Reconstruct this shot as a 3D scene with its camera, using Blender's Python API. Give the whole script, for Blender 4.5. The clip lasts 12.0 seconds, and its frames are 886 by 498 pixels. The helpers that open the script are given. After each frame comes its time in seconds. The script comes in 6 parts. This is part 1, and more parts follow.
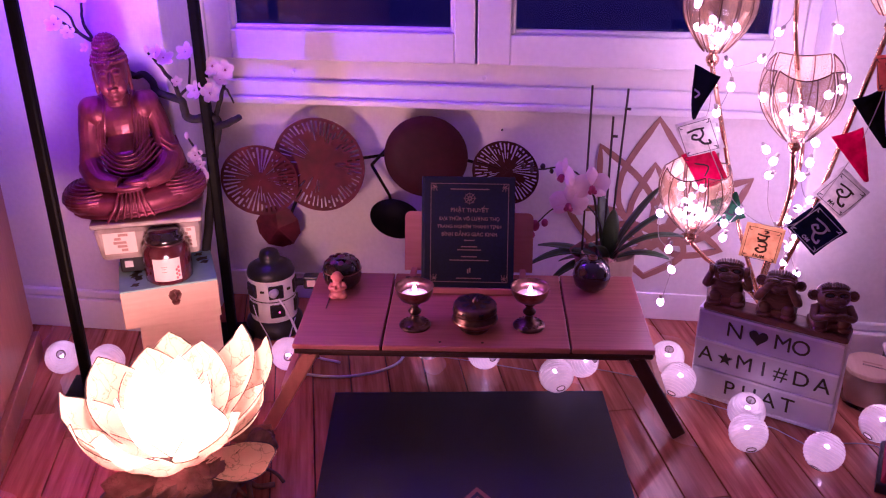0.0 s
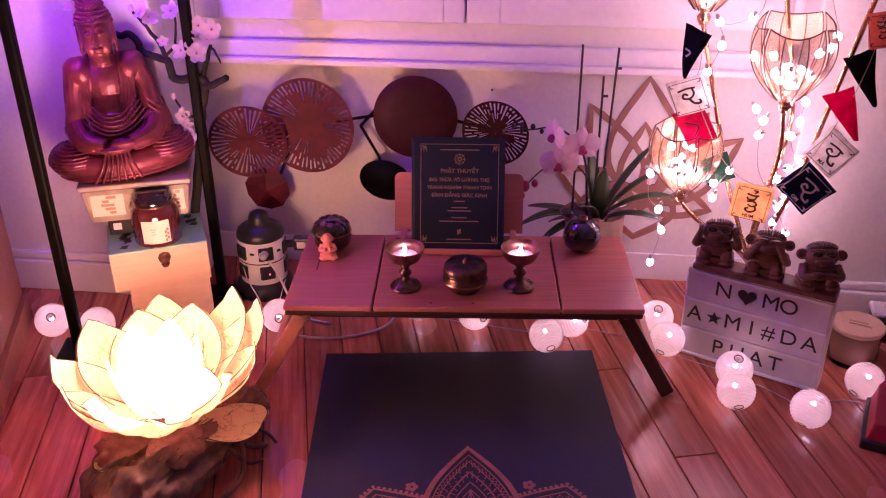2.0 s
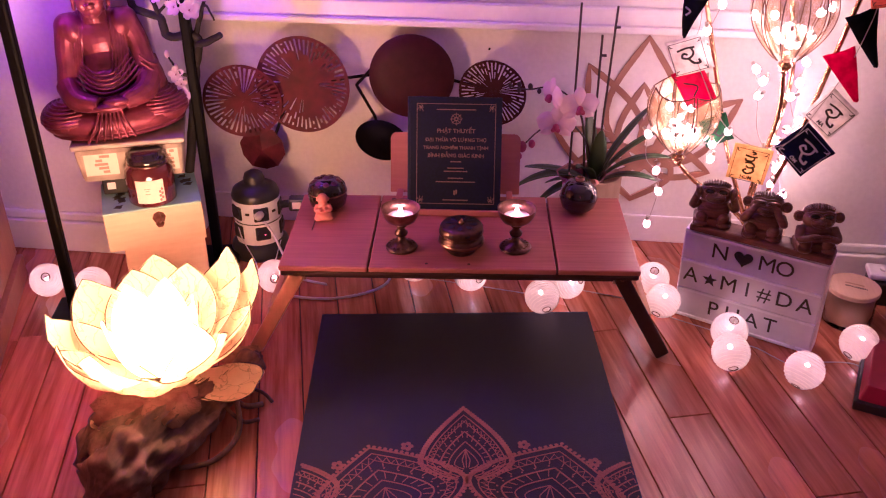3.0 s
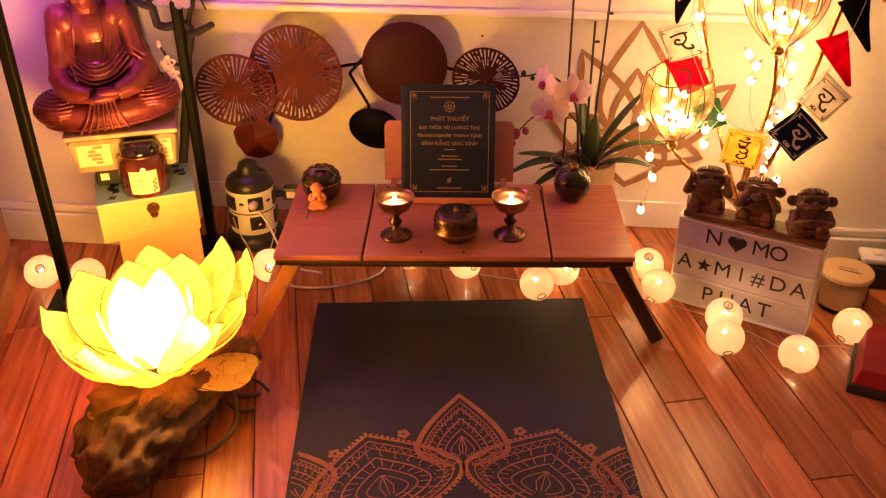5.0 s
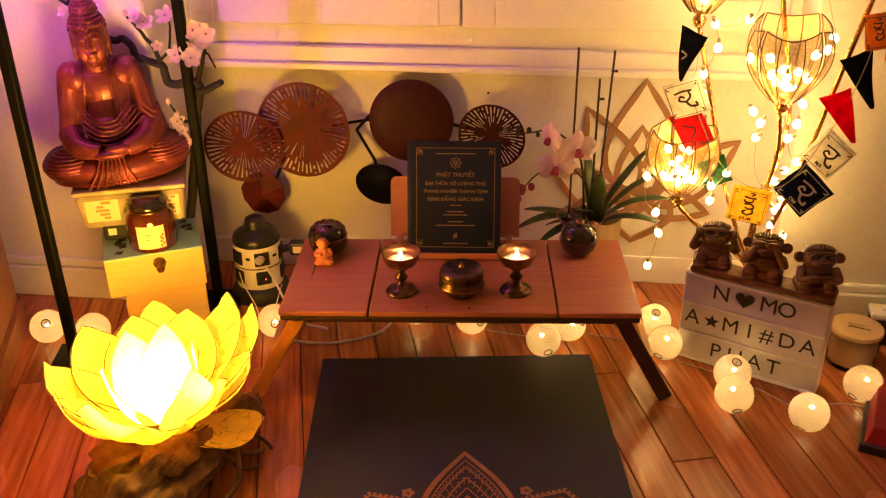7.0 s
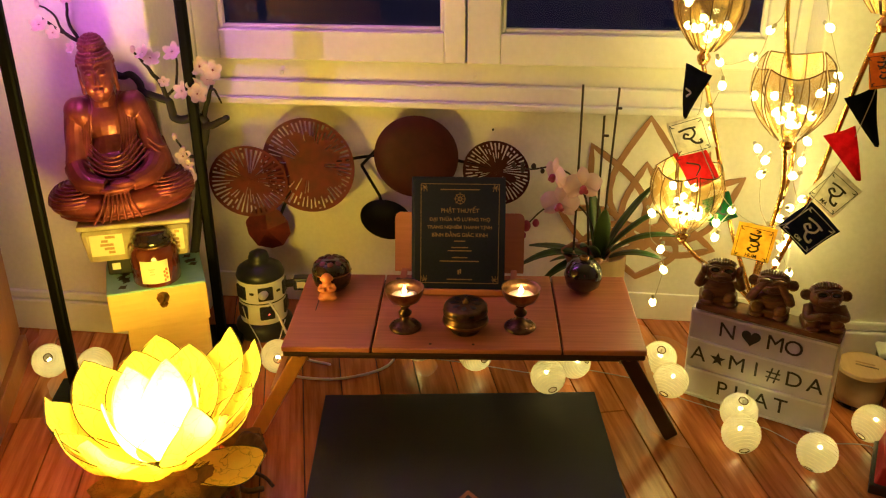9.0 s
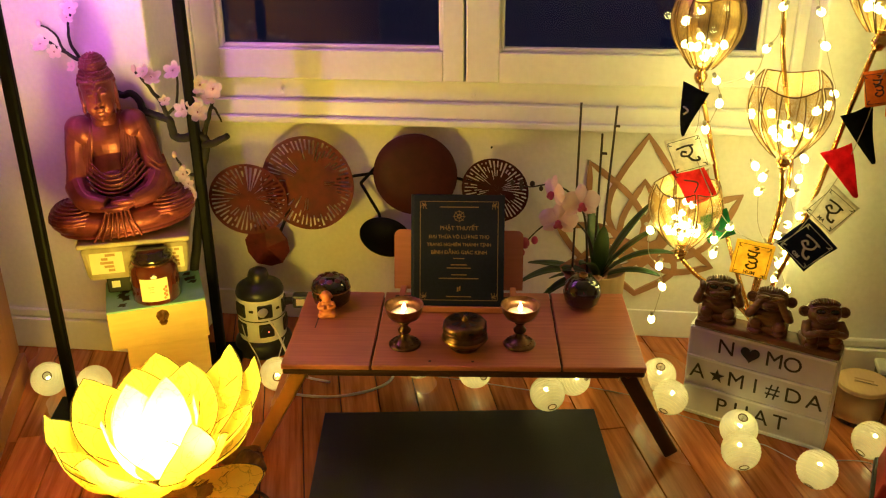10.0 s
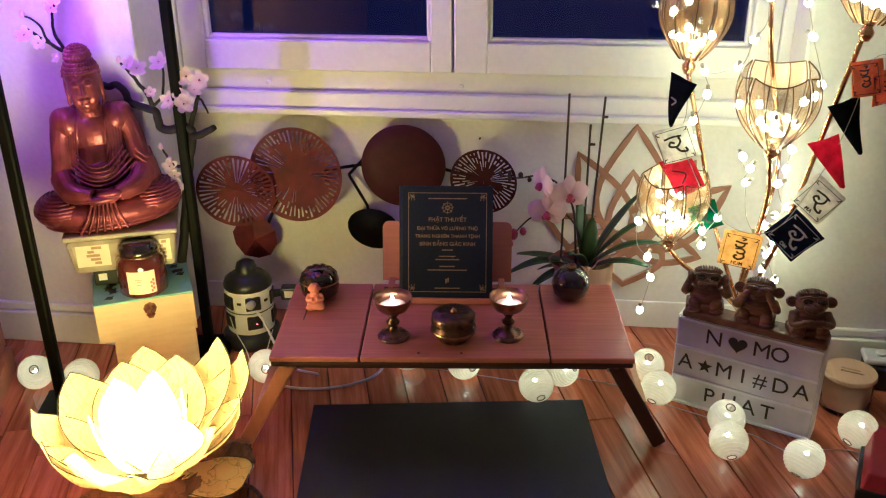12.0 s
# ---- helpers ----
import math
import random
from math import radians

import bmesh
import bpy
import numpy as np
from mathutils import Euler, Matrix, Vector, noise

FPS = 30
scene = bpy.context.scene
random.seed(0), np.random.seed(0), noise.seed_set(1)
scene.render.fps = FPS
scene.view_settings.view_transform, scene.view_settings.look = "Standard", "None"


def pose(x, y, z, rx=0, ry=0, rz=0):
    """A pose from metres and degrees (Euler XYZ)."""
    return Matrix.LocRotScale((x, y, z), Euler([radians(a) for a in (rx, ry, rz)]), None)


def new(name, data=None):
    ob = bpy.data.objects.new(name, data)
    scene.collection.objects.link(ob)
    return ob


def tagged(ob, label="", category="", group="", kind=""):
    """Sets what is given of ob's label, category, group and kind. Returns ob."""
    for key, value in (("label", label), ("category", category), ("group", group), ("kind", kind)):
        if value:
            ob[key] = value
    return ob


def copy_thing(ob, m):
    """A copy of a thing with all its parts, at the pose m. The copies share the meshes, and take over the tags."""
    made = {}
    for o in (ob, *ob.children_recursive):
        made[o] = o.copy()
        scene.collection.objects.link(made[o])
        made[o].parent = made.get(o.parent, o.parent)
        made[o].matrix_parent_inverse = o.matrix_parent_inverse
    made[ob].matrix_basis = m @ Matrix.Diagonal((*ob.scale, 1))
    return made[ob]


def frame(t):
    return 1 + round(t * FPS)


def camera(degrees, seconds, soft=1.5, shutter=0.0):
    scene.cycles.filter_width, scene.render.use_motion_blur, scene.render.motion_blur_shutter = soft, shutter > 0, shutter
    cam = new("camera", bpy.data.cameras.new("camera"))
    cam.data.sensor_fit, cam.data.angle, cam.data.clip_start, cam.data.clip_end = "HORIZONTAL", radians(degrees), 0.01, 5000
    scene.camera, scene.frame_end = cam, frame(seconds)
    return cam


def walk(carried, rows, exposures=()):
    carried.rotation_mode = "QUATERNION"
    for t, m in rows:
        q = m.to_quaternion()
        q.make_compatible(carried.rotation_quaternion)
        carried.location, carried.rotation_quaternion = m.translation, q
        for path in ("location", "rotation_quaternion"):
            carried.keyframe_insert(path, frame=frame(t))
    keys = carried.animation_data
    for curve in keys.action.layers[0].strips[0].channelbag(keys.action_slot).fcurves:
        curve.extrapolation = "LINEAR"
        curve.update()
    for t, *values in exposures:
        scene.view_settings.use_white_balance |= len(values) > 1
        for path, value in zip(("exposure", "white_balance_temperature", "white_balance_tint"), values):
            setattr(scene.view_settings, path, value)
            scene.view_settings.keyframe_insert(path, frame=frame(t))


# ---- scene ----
LENS = 52.58
cam = camera(LENS, 12.0, soft=1.15)
# seconds, place, yaw, pitch, roll
PATH = [
    (0.0, -0.0002, -0.0012, 1.1631, 8.00, -24.89, -0.41),
    (0.5, -0.0019, -0.0022, 1.1639, 7.81, -25.34, -0.39),
    (1.0, -0.0025, -0.0019, 1.1640, 7.51, -25.88, -0.39),
    (1.5, -0.0032, -0.0024, 1.1631, 7.27, -26.52, -0.41),
    (2.0, -0.0028, -0.0011, 1.1610, 7.24, -27.33, -0.33),
    (2.5, -0.0032, 0.0006, 1.1581, 7.18, -28.49, -0.19),
    (3.0, -0.0011, 0.0047, 1.1548, 7.04, -29.75, -0.04),
    (3.2, 0.0012, 0.0056, 1.1531, 7.01, -30.20, -0.06),
    (4.0, 0.0000, 0.0065, 1.1547, 6.80, -31.29, -0.17),
    (4.8, -0.0011, 0.0073, 1.1563, 6.58, -30.89, -0.29),
    (5.0, 0.0004, 0.0037, 1.1574, 6.70, -30.57, -0.41),
    (5.5, 0.0000, 0.0030, 1.1595, 6.80, -29.88, -0.55),
    (6.0, 0.0035, 0.0028, 1.1589, 7.08, -29.00, -0.61),
    (6.5, 0.0023, 0.0064, 1.1592, 7.14, -28.03, -0.63),
    (7.0, 0.0043, 0.0089, 1.1593, 7.24, -27.14, -0.58),
    (9.0, 0.0059, 0.0154, 1.1590, 7.59, -24.92, -0.47),
    (9.5, 0.0052, 0.0128, 1.1592, 7.53, -24.31, -0.47),
    (10.0, 0.0036, 0.0098, 1.1613, 7.43, -23.81, -0.51),
    (10.5, 0.0004, 0.0141, 1.1640, 7.27, -23.73, -0.45),
    (11.0, 0.0037, 0.0111, 1.1612, 7.41, -23.58, -0.58),
    (11.5, 0.0063, 0.0145, 1.1610, 7.32, -23.84, -0.53),
    (12.0, 0.0054, 0.0141, 1.1627, 6.70, -24.44, -0.40),
]


def eye_pose(x, y, z, yaw, pitch, roll):
    return pose(x, y, z, 0, 0, yaw) @ pose(0, 0, 0, 90 + pitch) @ pose(0, 0, 0, 0, 0, roll)


# seconds, stops, kelvin, tint
EXPOSURES = [
    (0.0, -0.15, 4650, 152),
    (1.8, 0.08, 4900, 146),
    (3.2, 0.45, 5000, 134),
    (4.8, 0.78, 6500, 96),
    (5.4, 0.72, 7100, 84),
    (7.0, 0.42, 6950, 63),
    (9.0, 0.26, 5700, 14),
    (10.5, 0.26, 5350, 6),
    (11.2, 0.28, 4300, 22),
    (12.0, 0.3, 3850, 34),
]
walk(cam, [(t, eye_pose(*row)) for t, *row in PATH], EXPOSURES)

# ---- world and night sky ----
world = bpy.data.worlds.new("night")
scene.world = world
world.use_nodes = True
world.node_tree.nodes["Background"].inputs[0].default_value = (0.010, 0.013, 0.022, 1)
world.node_tree.nodes["Background"].inputs[1].default_value = 0.35

LED_COLOUR = (0.92, 0.22, 1.0)
LED_STRENGTH = 80.0
WARM = (1.0, 0.68, 0.055)
LOTUS_WATTS = 12.5
BULB_STRENGTH = 33.0


def point_lamp(name, place, watts, colour, radius):
    data = bpy.data.lights.new(name, "POINT")
    data.energy, data.color, data.shadow_soft_size = watts, colour, radius
    ob = new(name, data)
    ob.location = place
    return ob

# ---- materials ----
def rgba(c):
    return (c[0], c[1], c[2], 1)


def material(name, colour, rough=0.5, metal=0.0, second=None, grain=40.0, stretch=(1, 1, 1), bump=0.1, patches=4.0, spread=0.5, per_piece=0.0, **extra):
    """A principled surface with grain at two scales and a fine relief."""
    m = bpy.data.materials.new(name)
    m.use_nodes = True
    n, l = m.node_tree.nodes, m.node_tree.links
    bsdf = n["Principled BSDF"]
    second = second or tuple(0.72 * c for c in colour)
    co = n.new("ShaderNodeTexCoord")
    mp = n.new("ShaderNodeMapping")
    mp.inputs["Scale"].default_value = stretch
    l.new(co.outputs["Object"], mp.inputs["Vector"])
    fine, broad = n.new("ShaderNodeTexNoise"), n.new("ShaderNodeTexNoise")
    fine.inputs["Scale"].default_value, fine.inputs["Detail"].default_value = grain, 6
    broad.inputs["Scale"].default_value, broad.inputs["Detail"].default_value = patches, 3
    l.new(mp.outputs[0], fine.inputs["Vector"])
    l.new(co.outputs["Object"], broad.inputs["Vector"])
    add = n.new("ShaderNodeMath")
    add.operation = "MULTIPLY_ADD"
    l.new(fine.outputs[0], add.inputs[0])
    add.inputs[1].default_value = spread
    half = n.new("ShaderNodeMath")
    half.operation = "MULTIPLY"
    l.new(broad.outputs[0], half.inputs[0])
    half.inputs[1].default_value = 1 - spread
    l.new(half.outputs[0], add.inputs[2])
    ramp = n.new("ShaderNodeMapRange")
    ramp.inputs[1].default_value, ramp.inputs[2].default_value = 0.36, 0.64
    l.new(add.outputs[0], ramp.inputs[0])
    mix = n.new("ShaderNodeMix")
    mix.data_type = "RGBA"
    mix.inputs[6].default_value, mix.inputs[7].default_value = rgba(second), rgba(colour)
    l.new(ramp.outputs[0], mix.inputs[0])
    out = mix.outputs[2]
    if per_piece:
        info, hsv, rng = n.new("ShaderNodeObjectInfo"), n.new("ShaderNodeHueSaturation"), n.new("ShaderNodeMapRange")
        rng.inputs[3].default_value, rng.inputs[4].default_value = 1 - per_piece, 1 + per_piece
        l.new(info.outputs["Random"], rng.inputs[0])
        l.new(rng.outputs[0], hsv.inputs["Value"])
        l.new(out, hsv.inputs["Color"])
        out = hsv.outputs[0]
    l.new(out, bsdf.inputs["Base Color"])
    rr = n.new("ShaderNodeMapRange")
    rr.inputs[3].default_value, rr.inputs[4].default_value = max(0.02, rough - 0.07), min(1, rough + 0.08)
    l.new(broad.outputs[0], rr.inputs[0])
    l.new(rr.outputs[0], bsdf.inputs["Roughness"])
    bsdf.inputs["Metallic"].default_value = metal
    if bump:
        b = n.new("ShaderNodeBump")
        b.inputs["Strength"].default_value, b.inputs["Distance"].default_value = bump, 0.002
        l.new(fine.outputs[0], b.inputs["Height"])
        l.new(b.outputs[0], bsdf.inputs["Normal"])
    for key, value in extra.items():
        bsdf.inputs[key.replace("_", " ")].default_value = value
    return m


def glowing(name, colour, strength):
    m = bpy.data.materials.new(name)
    m.use_nodes = True
    bsdf = m.node_tree.nodes["Principled BSDF"]
    bsdf.inputs["Base Color"].default_value = rgba(colour)
    bsdf.inputs["Emission Color"].default_value = rgba(colour)
    bsdf.inputs["Emission Strength"].default_value = strength
    return m


def thin_shade(name, colour, through_share=0.6, veins=0.0, second=None, grain=18.0, clear=0.0):
    """A thin sheet that lets light through: paper, petals, cloth."""
    m = bpy.data.materials.new(name)
    m.use_nodes = True
    n, l = m.node_tree.nodes, m.node_tree.links
    n.remove(n["Principled BSDF"])
    out = n["Material Output"]
    co, tex, mix = n.new("ShaderNodeTexCoord"), n.new("ShaderNodeTexNoise"), n.new("ShaderNodeMix")
    tex.inputs["Scale"].default_value, tex.inputs["Detail"].default_value = grain, 7
    l.new(co.outputs["Object"], tex.inputs["Vector"])
    mix.data_type = "RGBA"
    mix.inputs[6].default_value, mix.inputs[7].default_value = rgba(second or tuple(0.75 * c for c in colour)), rgba(colour)
    rng = n.new("ShaderNodeMapRange")
    rng.inputs[1].default_value, rng.inputs[2].default_value = 0.35, 0.6
    l.new(tex.outputs[0], rng.inputs[0])
    l.new(rng.outputs[0], mix.inputs[0])
    col = mix.outputs[2]
    if veins:
        vor, vr, vm = n.new("ShaderNodeTexVoronoi"), n.new("ShaderNodeMapRange"), n.new("ShaderNodeMix")
        vor.feature = "DISTANCE_TO_EDGE"
        vor.inputs["Scale"].default_value = veins
        warp = n.new("ShaderNodeMix")
        warp.data_type = "VECTOR"
        warp.inputs[0].default_value = 0.11
        l.new(co.outputs["Object"], warp.inputs[4])
        l.new(tex.outputs["Color"], warp.inputs[5])
        l.new(warp.outputs[1], vor.inputs["Vector"])
        vr.inputs[1].default_value, vr.inputs[2].default_value = 0.0, 0.035
        l.new(vor.outputs[0], vr.inputs[0])
        vm.data_type = "RGBA"
        vm.inputs[6].default_value = rgba(tuple(0.55 * c for c in colour))
        l.new(vr.outputs[0], vm.inputs[0])
        l.new(col, vm.inputs[7])
        col = vm.outputs[2]
    dif, tra, share = n.new("ShaderNodeBsdfDiffuse"), n.new("ShaderNodeBsdfTranslucent"), n.new("ShaderNodeMixShader")
    l.new(col, dif.inputs[0])
    l.new(col, tra.inputs[0])
    share.inputs[0].default_value = through_share
    l.new(dif.outputs[0], share.inputs[1])
    l.new(tra.outputs[0], share.inputs[2])
    last = share
    if clear:
        see, mixed = n.new("ShaderNodeBsdfTransparent"), n.new("ShaderNodeMixShader")
        mixed.inputs[0].default_value = clear
        l.new(share.outputs[0], mixed.inputs[1])
        l.new(see.outputs[0], mixed.inputs[2])
        last = mixed
    l.new(last.outputs[0], out.inputs[0])
    return m


def gauze(name, colour, cells=420.0, wire=0.28):
    """Fine woven metal mesh: wires crossing at 45 degrees with holes between."""
    m = bpy.data.materials.new(name)
    m.use_nodes = True
    n, l = m.node_tree.nodes, m.node_tree.links
    bsdf, out = n["Principled BSDF"], n["Material Output"]
    bsdf.inputs["Base Color"].default_value, bsdf.inputs["Metallic"].default_value, bsdf.inputs["Roughness"].default_value = rgba(colour), 0.9, 0.38
    uv = n.new("ShaderNodeTexCoord")
    sep = n.new("ShaderNodeSeparateXYZ")
    l.new(uv.outputs["UV"], sep.inputs[0])
    both = []
    for op in ("ADD", "SUBTRACT"):
        a, s, f, c = (n.new("ShaderNodeMath") for _ in range(4))
        a.operation, s.operation, f.operation, c.operation = op, "MULTIPLY", "FRACT", "LESS_THAN"
        l.new(sep.outputs[0], a.inputs[0])
        l.new(sep.outputs[1], a.inputs[1])
        l.new(a.outputs[0], s.inputs[0])
        s.inputs[1].default_value = cells
        l.new(s.outputs[0], f.inputs[0])
        l.new(f.outputs[0], c.inputs[0])
        c.inputs[1].default_value = wire
        both.append(c)
    mx = n.new("ShaderNodeMath")
    mx.operation = "MAXIMUM"
    l.new(both[0].outputs[0], mx.inputs[0])
    l.new(both[1].outputs[0], mx.inputs[1])
    see, mixed = n.new("ShaderNodeBsdfTransparent"), n.new("ShaderNodeMixShader")
    l.new(mx.outputs[0], mixed.inputs[0])
    l.new(see.outputs[0], mixed.inputs[1])
    l.new(bsdf.outputs[0], mixed.inputs[2])
    l.new(mixed.outputs[0], out.inputs[0])
    return m


def glass(name, tint=(1, 1, 1), rough=0.02, see_through=0.85):
    m = bpy.data.materials.new(name)
    m.use_nodes = True
    n, l = m.node_tree.nodes, m.node_tree.links
    n.remove(n["Principled BSDF"])
    see, gloss, fr, mixed = n.new("ShaderNodeBsdfTransparent"), n.new("ShaderNodeBsdfGlossy"), n.new("ShaderNodeFresnel"), n.new("ShaderNodeMixShader")
    see.inputs[0].default_value = rgba(tint)
    gloss.inputs["Roughness"].default_value = rough
    fr.inputs[0].default_value = 1.5
    l.new(fr.outputs[0], mixed.inputs[0])
    l.new(see.outputs[0], mixed.inputs[1])
    l.new(gloss.outputs[0], mixed.inputs[2])
    l.new(mixed.outputs[0], n["Material Output"].inputs[0])
    return m


PAINT = material("wall_paint", (0.74, 0.71, 0.65), 0.55, second=(0.66, 0.63, 0.57), grain=90, patches=2.2, bump=0.15)
JOINERY = material("window_paint", (0.80, 0.78, 0.73), 0.32, second=(0.74, 0.72, 0.66), grain=70, patches=5, bump=0.05)
CEILING = material("ceiling_paint", (0.78, 0.77, 0.74), 0.8, grain=60)
PLANK = material("oak_plank", (0.54, 0.185, 0.050), 0.25, second=(0.30, 0.085, 0.022), grain=11, stretch=(9, 0.55, 9), bump=0.18, patches=2.0, spread=0.75, per_piece=0.22)
GAP = material("floor_gap", (0.03, 0.014, 0.007), 0.8, grain=30)
CABINET_WOOD = material("cabinet_wood", (0.36, 0.15, 0.055), 0.42, second=(0.27, 0.10, 0.035), grain=16, stretch=(6, 6, 0.5), bump=0.08)
BAMBOO = material("bamboo_board", (0.46, 0.160, 0.078), 0.32, second=(0.34, 0.110, 0.052), grain=14, stretch=(0.6, 12, 12), bump=0.05, patches=3, spread=0.7)
BAMBOO_LEG = material("bamboo_leg", (0.55, 0.29, 0.09), 0.42, second=(0.46, 0.22, 0.06), grain=20, stretch=(4, 4, 0.6), bump=0.05)
DARK_EDGE = material("dark_edge", (0.05, 0.018, 0.012), 0.45)
MAT_RUBBER = material("mat_rubber", (0.019, 0.019, 0.048), 0.62, second=(0.013, 0.013, 0.035), grain=500, bump=0.5, patches=6, Specular_IOR_Level=0.4)
MAT_PRINT = material("mat_print", (0.38, 0.15, 0.080), 0.7, second=(0.25, 0.10, 0.058), grain=260, bump=0.3, patches=20)
BLACK_METAL = material("black_metal", (0.0025, 0.0025, 0.0035), 0.55, grain=60, bump=0.03, Specular_IOR_Level=0.08)
BLACK_PLASTIC = material("black_plastic", (0.016, 0.016, 0.018), 0.38, grain=80, bump=0.04)
WHITE_PLASTIC = material("white_plastic", (0.78, 0.77, 0.74), 0.35, second=(0.70, 0.68, 0.64), grain=50, bump=0.03)
COPPER = material("copper_paint", (0.15, 0.023, 0.017), 0.5, 0.0, second=(0.065, 0.012, 0.010), grain=45, patches=9, bump=0.12, Specular_IOR_Level=0.12)
DARK_COPPER = material("dark_copper", (0.055, 0.011, 0.010), 0.5, 0.0, second=(0.032, 0.008, 0.008), grain=40, patches=7, bump=0.1, Specular_IOR_Level=0.12)
BRONZE = material("pink_bronze", (0.30, 0.064, 0.078), 0.38, 0.55, second=(0.085, 0.013, 0.017), grain=26, patches=8, bump=0.16, spread=0.35)
BRASS = material("antique_brass", (0.42, 0.24, 0.10), 0.3, 1.0, second=(0.18, 0.09, 0.04), grain=60, patches=30, bump=0.15)
DARK_BRASS = material("dark_brass", (0.17, 0.09, 0.05), 0.34, 0.9, second=(0.05, 0.028, 0.02), grain=70, patches=40, bump=0.2)
GOLD = material("gold_tube", (0.70, 0.43, 0.13), 0.25, 1.0, second=(0.55, 0.32, 0.09), grain=40, bump=0.03)
GOLD_WIRE = material("gold_wire", (0.13, 0.070, 0.022), 0.4, 0.8, grain=40, bump=0)
GOLD_GAUZE = gauze("gold_gauze", (0.42, 0.27, 0.08))
GOLD_PRINT = material("gold_print", (0.36, 0.22, 0.10), 0.4, 0.5, grain=200, bump=0)
COVER = material("book_cover", (0.012, 0.016, 0.046), 0.55, second=(0.008, 0.011, 0.032), grain=180, bump=0.12, Specular_IOR_Level=0.15)
PAGES = material("book_pages", (0.62, 0.55, 0.42), 0.8, grain=30, stretch=(1, 40, 1))
PINK_WOOD = material("stand_wood", (0.48, 0.175, 0.10), 0.45, second=(0.40, 0.14, 0.075), grain=16, stretch=(0.7, 8, 8), bump=0.05)
CARVED = material("carved_wood", (0.19, 0.072, 0.026), 0.38, second=(0.065, 0.022, 0.010), grain=45, stretch=(1, 1, 4), patches=14, bump=0.3)
BOX_FACE = material("lightbox_face", (0.60, 0.58, 0.60), 0.35, second=(0.48, 0.46, 0.47), grain=20, bump=0.02)
RAIL = material("clear_rail", (0.80, 0.79, 0.80), 0.2, grain=20, bump=0)
LETTER = material("black_letter", (0.012, 0.011, 0.013), 0.4, grain=40, bump=0)
PINE = material("pine_box", (0.70, 0.52, 0.16), 0.5, second=(0.62, 0.44, 0.12), grain=14, stretch=(1, 8, 8), bump=0.06)
CLOUDY = material("cloudy_plastic", (0.46, 0.39, 0.27), 0.4, second=(0.30, 0.24, 0.15), grain=30, patches=14, bump=0.03)
TEAL = material("teal_paint", (0.30, 0.55, 0.50), 0.5, second=(0.24, 0.47, 0.43), grain=40)
CARDBOARD = material("brown_card", (0.42, 0.27, 0.12), 0.7, second=(0.34, 0.21, 0.09), grain=35)
AMBER = material("amber_wax", (0.10, 0.016, 0.006), 0.12, second=(0.055, 0.010, 0.004), grain=12, bump=0, Coat_Weight=0.6)
LABEL = material("cream_label", (0.76, 0.66, 0.45), 0.6, second=(0.70, 0.59, 0.38), grain=40, bump=0.02)
LACQUER = material("black_lacquer", (0.012, 0.008, 0.008), 0.10, grain=30, bump=0, Coat_Weight=0.8)
ORANGE_CLAY = material("orange_clay", (0.62, 0.20, 0.06), 0.45, second=(0.52, 0.15, 0.05), grain=50)
LEAF = material("orchid_leaf", (0.045, 0.095, 0.018), 0.42, second=(0.014, 0.035, 0.009), grain=20, stretch=(1, 1, 1), bump=0.08)
STEM = material("dark_stem", (0.035, 0.022, 0.018), 0.55, grain=60, bump=0.2)
BARK = material("branch_bark", (0.013, 0.009, 0.009), 0.8, second=(0.005, 0.004, 0.004), grain=60, bump=0.6)
DRIFTWOOD = material("driftwood", (0.19, 0.095, 0.036), 0.78, second=(0.030, 0.014, 0.008), grain=30, stretch=(3, 1, 3), patches=11, bump=0.6, spread=0.4)
CORK = material("bark_pot", (0.50, 0.33, 0.15), 0.7, second=(0.33, 0.2, 0.09), grain=26, stretch=(1, 1, 0.3), bump=0.4)
PETAL_PINK = thin_shade("orchid_petal", (0.80, 0.62, 0.68), 0.35, second=(0.74, 0.5, 0.6), grain=30)
PETAL_LIP = material("orchid_lip", (0.35, 0.03, 0.10), 0.5, grain=60)
LACQUER_ROSE = material("lacquer_rose", (0.085, 0.012, 0.022), 0.3, grain=60)
BLOSSOM = thin_shade("blossom_petal", (0.86, 0.76, 0.72), 0.35, second=(0.84, 0.64, 0.62), grain=40)
SHELL = thin_shade("lotus_petal", (0.95, 0.84, 0.13), 0.6, veins=24.0, second=(0.92, 0.74, 0.08), grain=14)
PAPER_BALL = thin_shade("lantern_fabric", (0.86, 0.83, 0.74), 0.6, second=(0.83, 0.80, 0.70), grain=60, clear=0.36)
LOTUS_WOOD = material("lotus_cutout", (0.33, 0.165, 0.07), 0.5, second=(0.26, 0.125, 0.05), grain=30, bump=0.05)
WHITE_CABLE = material("white_cable", (0.66, 0.62, 0.55), 0.45, grain=40, bump=0)
CLEAR_WIRE = material("clear_wire", (0.45, 0.40, 0.30), 0.3, grain=40, bump=0)
